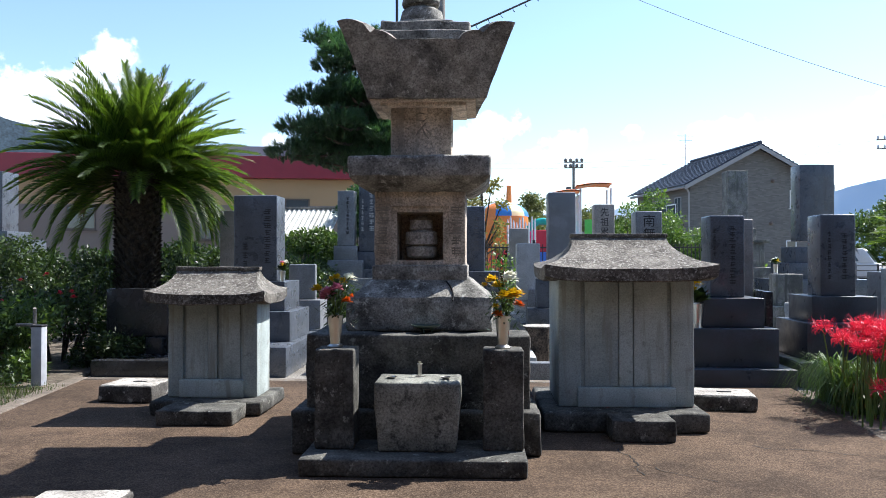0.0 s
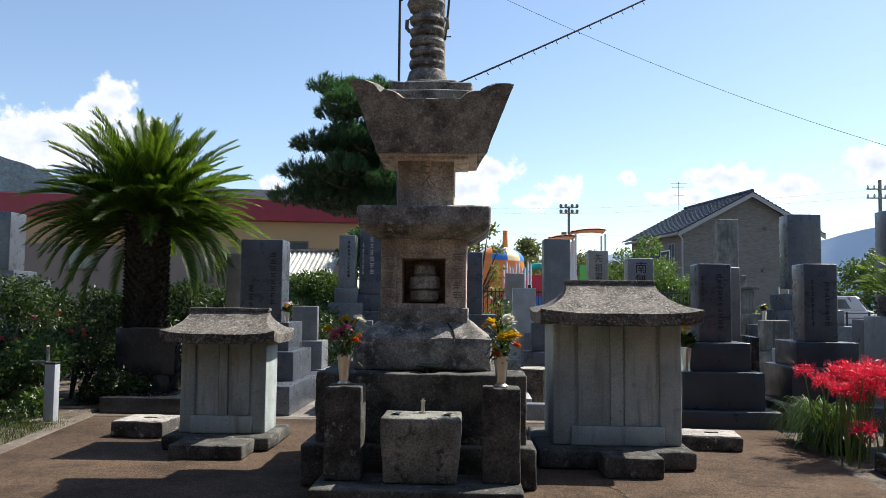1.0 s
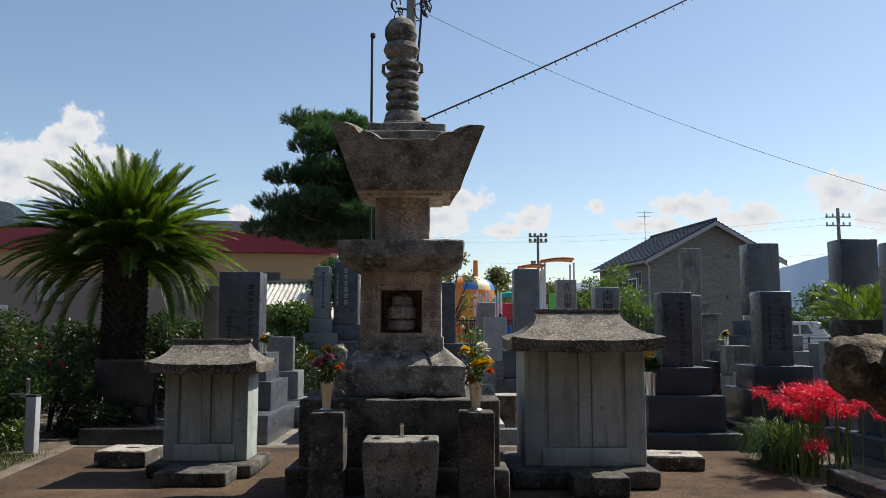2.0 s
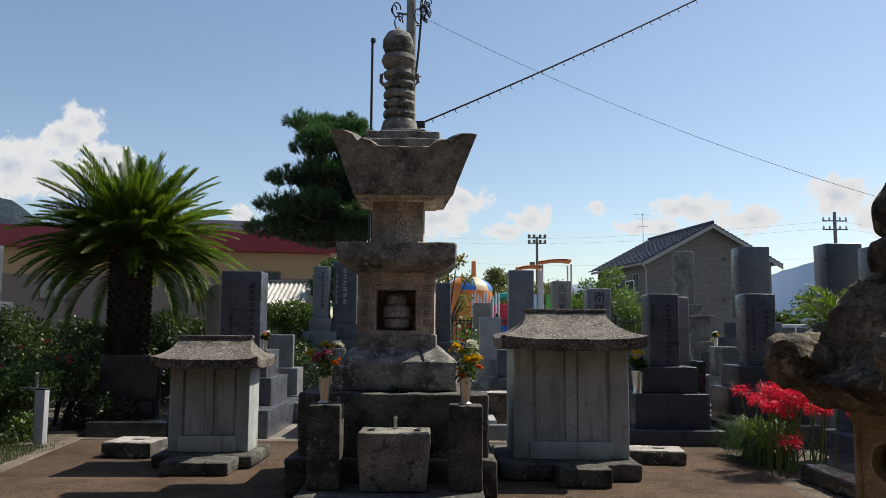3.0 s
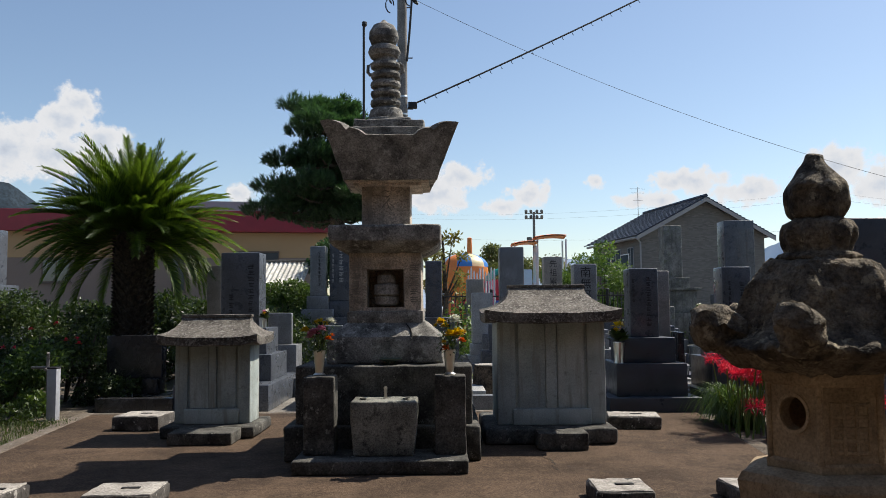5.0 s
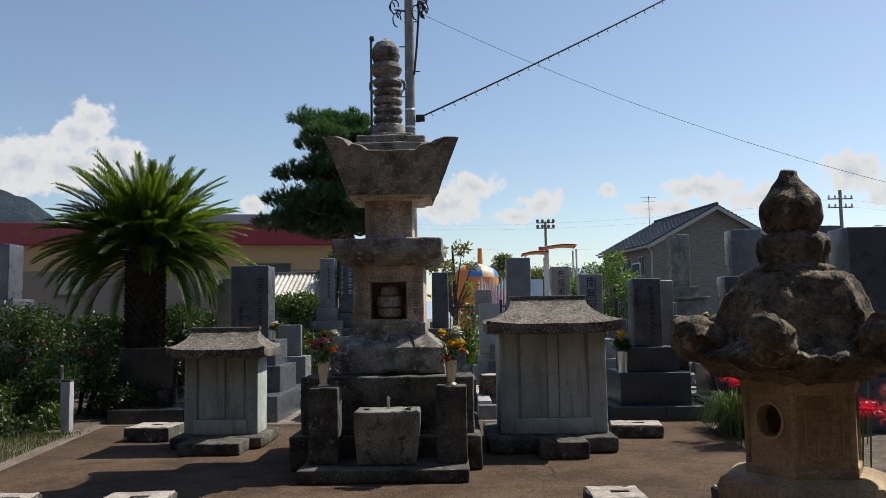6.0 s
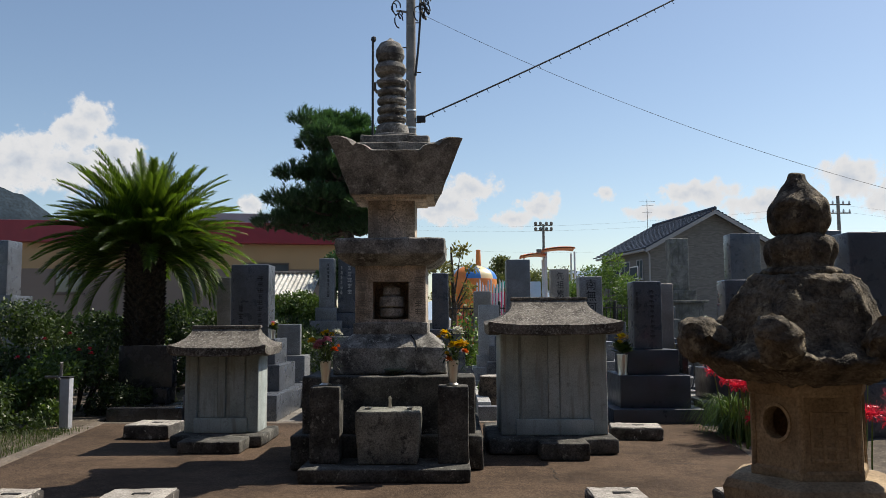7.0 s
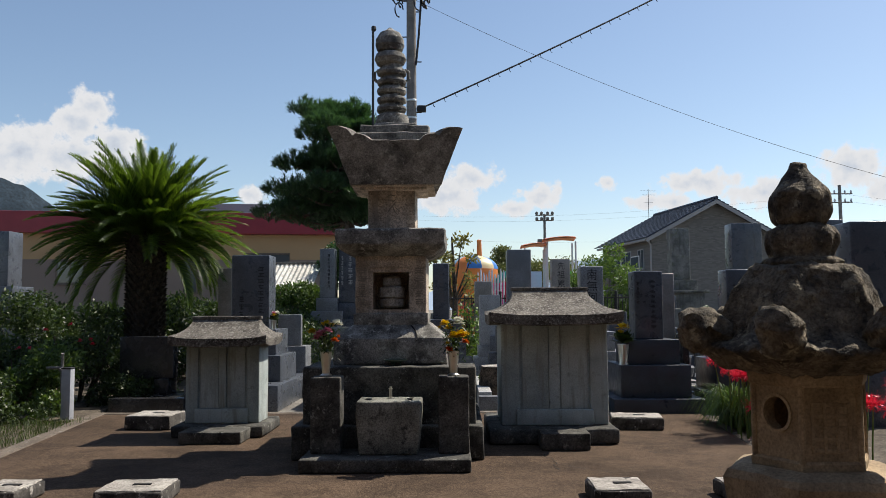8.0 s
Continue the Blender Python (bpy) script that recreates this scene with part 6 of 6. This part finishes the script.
for x, y, h in ((22.85, 40.0, 8.35), (26.5, 62.0, 8.0), (31.0, 75.0, 8.5), (20.5, 58.0, 6.0)):
    p = thing("utility_pole", "distant electricity pole with crossarms and transformer", "utility pole", (x, y, -0.06), group="distant utility poles")
    part("shaft", turned([(0.13, 0), (0.09, h)], 10), POLE, p)
    for z in (h - 0.5, h - 1.0):
        bm = bmesh.new()
        tube(bm, [(-0.72, 0, z), (0.72, 0, z)], 0.04, 6)
        part("crossarm", bm, POLE, p)
        for xx in (-0.65, -0.3, 0.3, 0.65):
            part("insulator", turned([(0.05, z + 0.04), (0.06, z + 0.14), (0.03, z + 0.22)], 8, (xx, 0, 0)), WHITE, p)
    part("transformer", turned([(0.2, h - 3.2), (0.22, h - 3.15), (0.22, h - 2.5), (0.1, h - 2.42)], 12, (0.42, 0, 0)), POLE, p)
for z, y2, z2 in ((8.3, 75.0, 8.0), (7.9, 75.0, 7.6), (6.2, 62.0, 6.4)):
    wire("distant_wire", (-4.0, 70.0, z + 2.0), (22.85, 40.0, z - 0.5), 0.6, 0.004, "thin distant power line")
    wire("distant_wire", (22.85, 40.0, z - 0.5), (60.0, 60.0, z + 0.6), 0.6, 0.004, "thin distant power line")

# ---- car park ----
van = thing("van", "small white van parked beyond the graves", "van", (21.9, 39.2, -0.06), 60)
bm = block(-0.85, 0.85, 0, 3.4, 0.3, 1.1, r=0.1, amp=0, step=0.6)
part("body", bm, WHITE, van, "white van body")


def cab(p):
    k = max(0.0, (p.z - 1.1) / 0.8)
    return Vector((p.x * (1 - 0.12 * k), p.y + (0.55 * k if p.y < 1 else 0), p.z))


part("cabin", block(-0.82, 0.82, 0.2, 3.38, 1.08, 1.88, r=0.08, amp=0, step=0.4, warp=cab), WHITE, van)
part("windscreen", block(-0.7, 0.7, 0.17, 0.19, 1.15, 1.75, r=0.005, amp=0, step=0.3, warp=cab), GLASS, van, smooth=False)
for y0, y1 in ((0.9, 1.6), (1.7, 2.5), (2.6, 3.2)):
    part("side_window", block(-0.835, -0.8, y0, y1, 1.2, 1.7, r=0.004, amp=0, step=0.4, warp=cab), GLASS, van, smooth=False)
for x in (-0.7, 0.7):
    part("headlight", turned([(0.02, 0), (0.1, 0.02), (0.09, 0.05)], 12), STEEL, van).matrix_basis = pose(x * 0.85, -0.02, 0.8, 90, 0, 0)
    for y in (0.7, 2.7):
        wh = part("wheel", turned([(0.2, -0.08), (0.29, -0.07), (0.3, 0), (0.29, 0.07), (0.2, 0.08)], 18), BLACK, van)
        wh.matrix_basis = pose(x, y, 0.3, 0, 90, 0)
for k in range(14):
    f = thing("fence_post", "thin dark fence post at the car park", "fence post", (13.0 + 0.9 * k, 28.6, -0.06), group="car park fence posts")
    part("shaft", turned([(0.04, 0), (0.04, 1.1), (0.01, 1.12)], 8), BLACK, f)
rail = thing("fence_rail", "thin dark rails of the car park fence", "fence rail", (13.0, 28.6, -0.06))
for z in (0.3, 0.6, 0.85, 1.05):
    bm = bmesh.new()
    tube(bm, [(-0.2, 0, z), (12.2, 0, z)], 0.02, 6)
    part("rail", bm, BLACK, rail)


# ---- distance ----
def ridge_line(name, az0, az1, dist, high, seed, material, label):
    n = 90
    vs, fs = [], []
    for k in range(n + 1):
        f = k / n
        a = radians(az0 + (az1 - az0) * f)
        env = math.sin(math.pi * f) ** 0.7
        h = high * env * (0.85 + 0.22 * noise.noise(Vector((f * 3, seed, 0))) + 0.05 * noise.noise(Vector((f * 17, seed, 3))) + 0.02 * noise.noise(Vector((f * 70, seed, 3))))
        for r, z in ((dist, -5), (dist + 60, h * 0.55), (dist + 120, h)):
            vs.append((r * math.sin(a), r * math.cos(a), z + 2 * noise.noise(Vector((f * 30, r * 0.01, seed)))))
    for k in range(n):
        for j in range(2):
            b = k * 3 + j
            fs.append((b, b + 3, b + 4, b + 1))
    tagged(raw(name, vs, fs, material, None, "", True), label, "mountain", kind="structure")


# The hill's woods are coloured blue to carry the haze in front.
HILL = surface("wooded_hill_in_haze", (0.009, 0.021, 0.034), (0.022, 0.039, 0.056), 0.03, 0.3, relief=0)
# Pale blue haze of the distance is put into the mountains' base colour.
HAZE = surface("haze_tinted_far_hill", (0.46, 0.56, 0.68), (0.5, 0.6, 0.72), 0.004, 0.03, relief=0, speckle=0.0)
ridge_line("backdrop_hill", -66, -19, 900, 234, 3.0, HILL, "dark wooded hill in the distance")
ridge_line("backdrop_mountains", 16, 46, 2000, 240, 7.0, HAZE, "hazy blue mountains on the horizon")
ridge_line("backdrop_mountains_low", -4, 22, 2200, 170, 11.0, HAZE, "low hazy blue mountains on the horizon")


def cloud_sheet():
    n, m, r = 60, 20, 2300.0
    vs, fs, uv = [], [], []
    for j in range(m + 1):
        for k in range(n + 1):
            az, el = -60 + 120 * k / n, 30 * j / m
            a, e = radians(az), radians(el)
            vs.append((r * math.sin(a), r * math.cos(a), r * math.tan(e)))
            uv.append((az, el))
    for j in range(m):
        for k in range(n):
            b = j * (n + 1) + k
            fs.append((b, b + 1, b + n + 2, b + n + 1))
    m_, nt, bsdf = nodes_of("cloud")
    nt.nodes.remove(bsdf)
    uvn = nt.nodes.new("ShaderNodeUVMap")
    uvn.uv_map = "sky"
    nz = put(nt, "ShaderNodeTexNoise", Scale=0.75, Detail=10.0, Roughness=0.58)
    vb = put(nt, "ShaderNodeTexVoronoi", Scale=1.1, Detail=3.0, Roughness=0.55)
    vb.feature = "SMOOTH_F1"
    nt.links.new(uvn.outputs[0], vb.inputs["Vector"])
    nt.links.new(uvn.outputs[0], nz.inputs["Vector"])
    total = None
    for u, v, ru, rv in CLOUDS:
        s = nt.nodes.new("ShaderNodeVectorMath")
        s.operation = "SUBTRACT"
        s.inputs[1].default_value = (u, v, 0)
        nt.links.new(uvn.outputs[0], s.inputs[0])
        q = nt.nodes.new("ShaderNodeVectorMath")
        q.operation = "MULTIPLY"
        q.inputs[1].default_value = (1 / ru, 1 / rv, 0)
        nt.links.new(s.outputs[0], q.inputs[0])
        ln = nt.nodes.new("ShaderNodeVectorMath")
        ln.operation = "LENGTH"
        nt.links.new(q.outputs[0], ln.inputs[0])
        if total is None:
            total = ln.outputs["Value"]
        else:
            mn = nt.nodes.new("ShaderNodeMath")
            mn.operation = "SMOOTH_MIN"
            mn.inputs[2].default_value = 0.4
            nt.links.new(total, mn.inputs[0])
            nt.links.new(ln.outputs["Value"], mn.inputs[1])
            total = mn.outputs[0]
    mul = nt.nodes.new("ShaderNodeMath")
    mul.operation = "MULTIPLY_ADD"
    mul.inputs[1].default_value, mul.inputs[2].default_value = 1.45, -0.42
    nt.links.new(nz.outputs["Fac"], mul.inputs[0])
    puff = nt.nodes.new("ShaderNodeMath")
    puff.operation = "MULTIPLY_ADD"
    puff.inputs[1].default_value = -0.5
    nt.links.new(vb.outputs["Distance"], puff.inputs[0])
    nt.links.new(mul.outputs[0], puff.inputs[2])
    den = nt.nodes.new("ShaderNodeMath")
    den.operation = "SUBTRACT"
    nt.links.new(puff.outputs[0], den.inputs[0])
    nt.links.new(total, den.inputs[1])
    mr = nt.nodes.new("ShaderNodeMapRange")
    mr.inputs["From Min"].default_value, mr.inputs["From Max"].default_value = -1.08, -0.68
    mr.interpolation_type = "SMOOTHSTEP"
    nt.links.new(den.outputs[0], mr.inputs["Value"])
    # Self-glowing cloud: sunlit rims and shaded grey-blue cores painted in by density.
    em = nt.nodes.new("ShaderNodeEmission")
    core = nt.nodes.new("ShaderNodeMapRange")
    core.inputs["From Min"].default_value, core.inputs["From Max"].default_value = -0.9, 0.3
    nt.links.new(den.outputs[0], core.inputs["Value"])
    nt.links.new(ramp(nt, core.outputs[0], [(0.0, (0.97, 0.99, 1.03)), (0.32, (0.9, 0.93, 0.98)), (0.65, (0.72, 0.79, 0.9)), (1.0, (0.55, 0.62, 0.75))]), em.inputs[0])
    em.inputs[1].default_value = CLOUD_LIGHT
    tr = nt.nodes.new("ShaderNodeBsdfTransparent")
    ms = nt.nodes.new("ShaderNodeMixShader")
    nt.links.new(mr.outputs[0], ms.inputs[0])
    nt.links.new(tr.outputs[0], ms.inputs[1])
    nt.links.new(em.outputs[0], ms.inputs[2])
    nt.links.new(ms.outputs[0], nt.nodes["Material Output"].inputs[0])
    ob = raw("backdrop_clouds", vs, fs, m_)
    lay = ob.data.uv_layers.new(name="sky")
    for lp in ob.data.loops:
        lay.data[lp.index].uv = uv[lp.vertex_index]
    tagged(ob, "white heaped clouds low over the horizon", "clouds", kind="structure")


CLOUD_LIGHT = 0.68
CLOUDS = [(-25.0, 13.5, 1.7, 1.6), (-25.6, 12.0, 2.4, 1.9), (-23.6, 11.0, 2.5, 1.7), (-28.6, 10.4, 3.6, 2.2), (-22.6, 9.8, 2.8, 1.6), (-31.0, 9.6, 3.6, 2.8), (-26.0, 10.2, 4.0, 2.1),
          (1.3, 9.4, 2.5, 1.3), (-0.7, 8.0, 3.0, 1.6), (6.2, 8.1, 1.8, 1.2), (4.3, 7.2, 1.6, 0.8), (11.0, 8.8, 0.9, 0.7), (17.6, 8.6, 3.6, 1.1), (21.2, 7.6, 2.6, 1.2), (15.0, 7.4, 3.0, 0.9), (26.6, 8.9, 2.4, 1.7), (29.5, 7.6, 3.0, 2.0),
          (-14.5, 8.1, 1.3, 0.8)]
cloud_sheet()
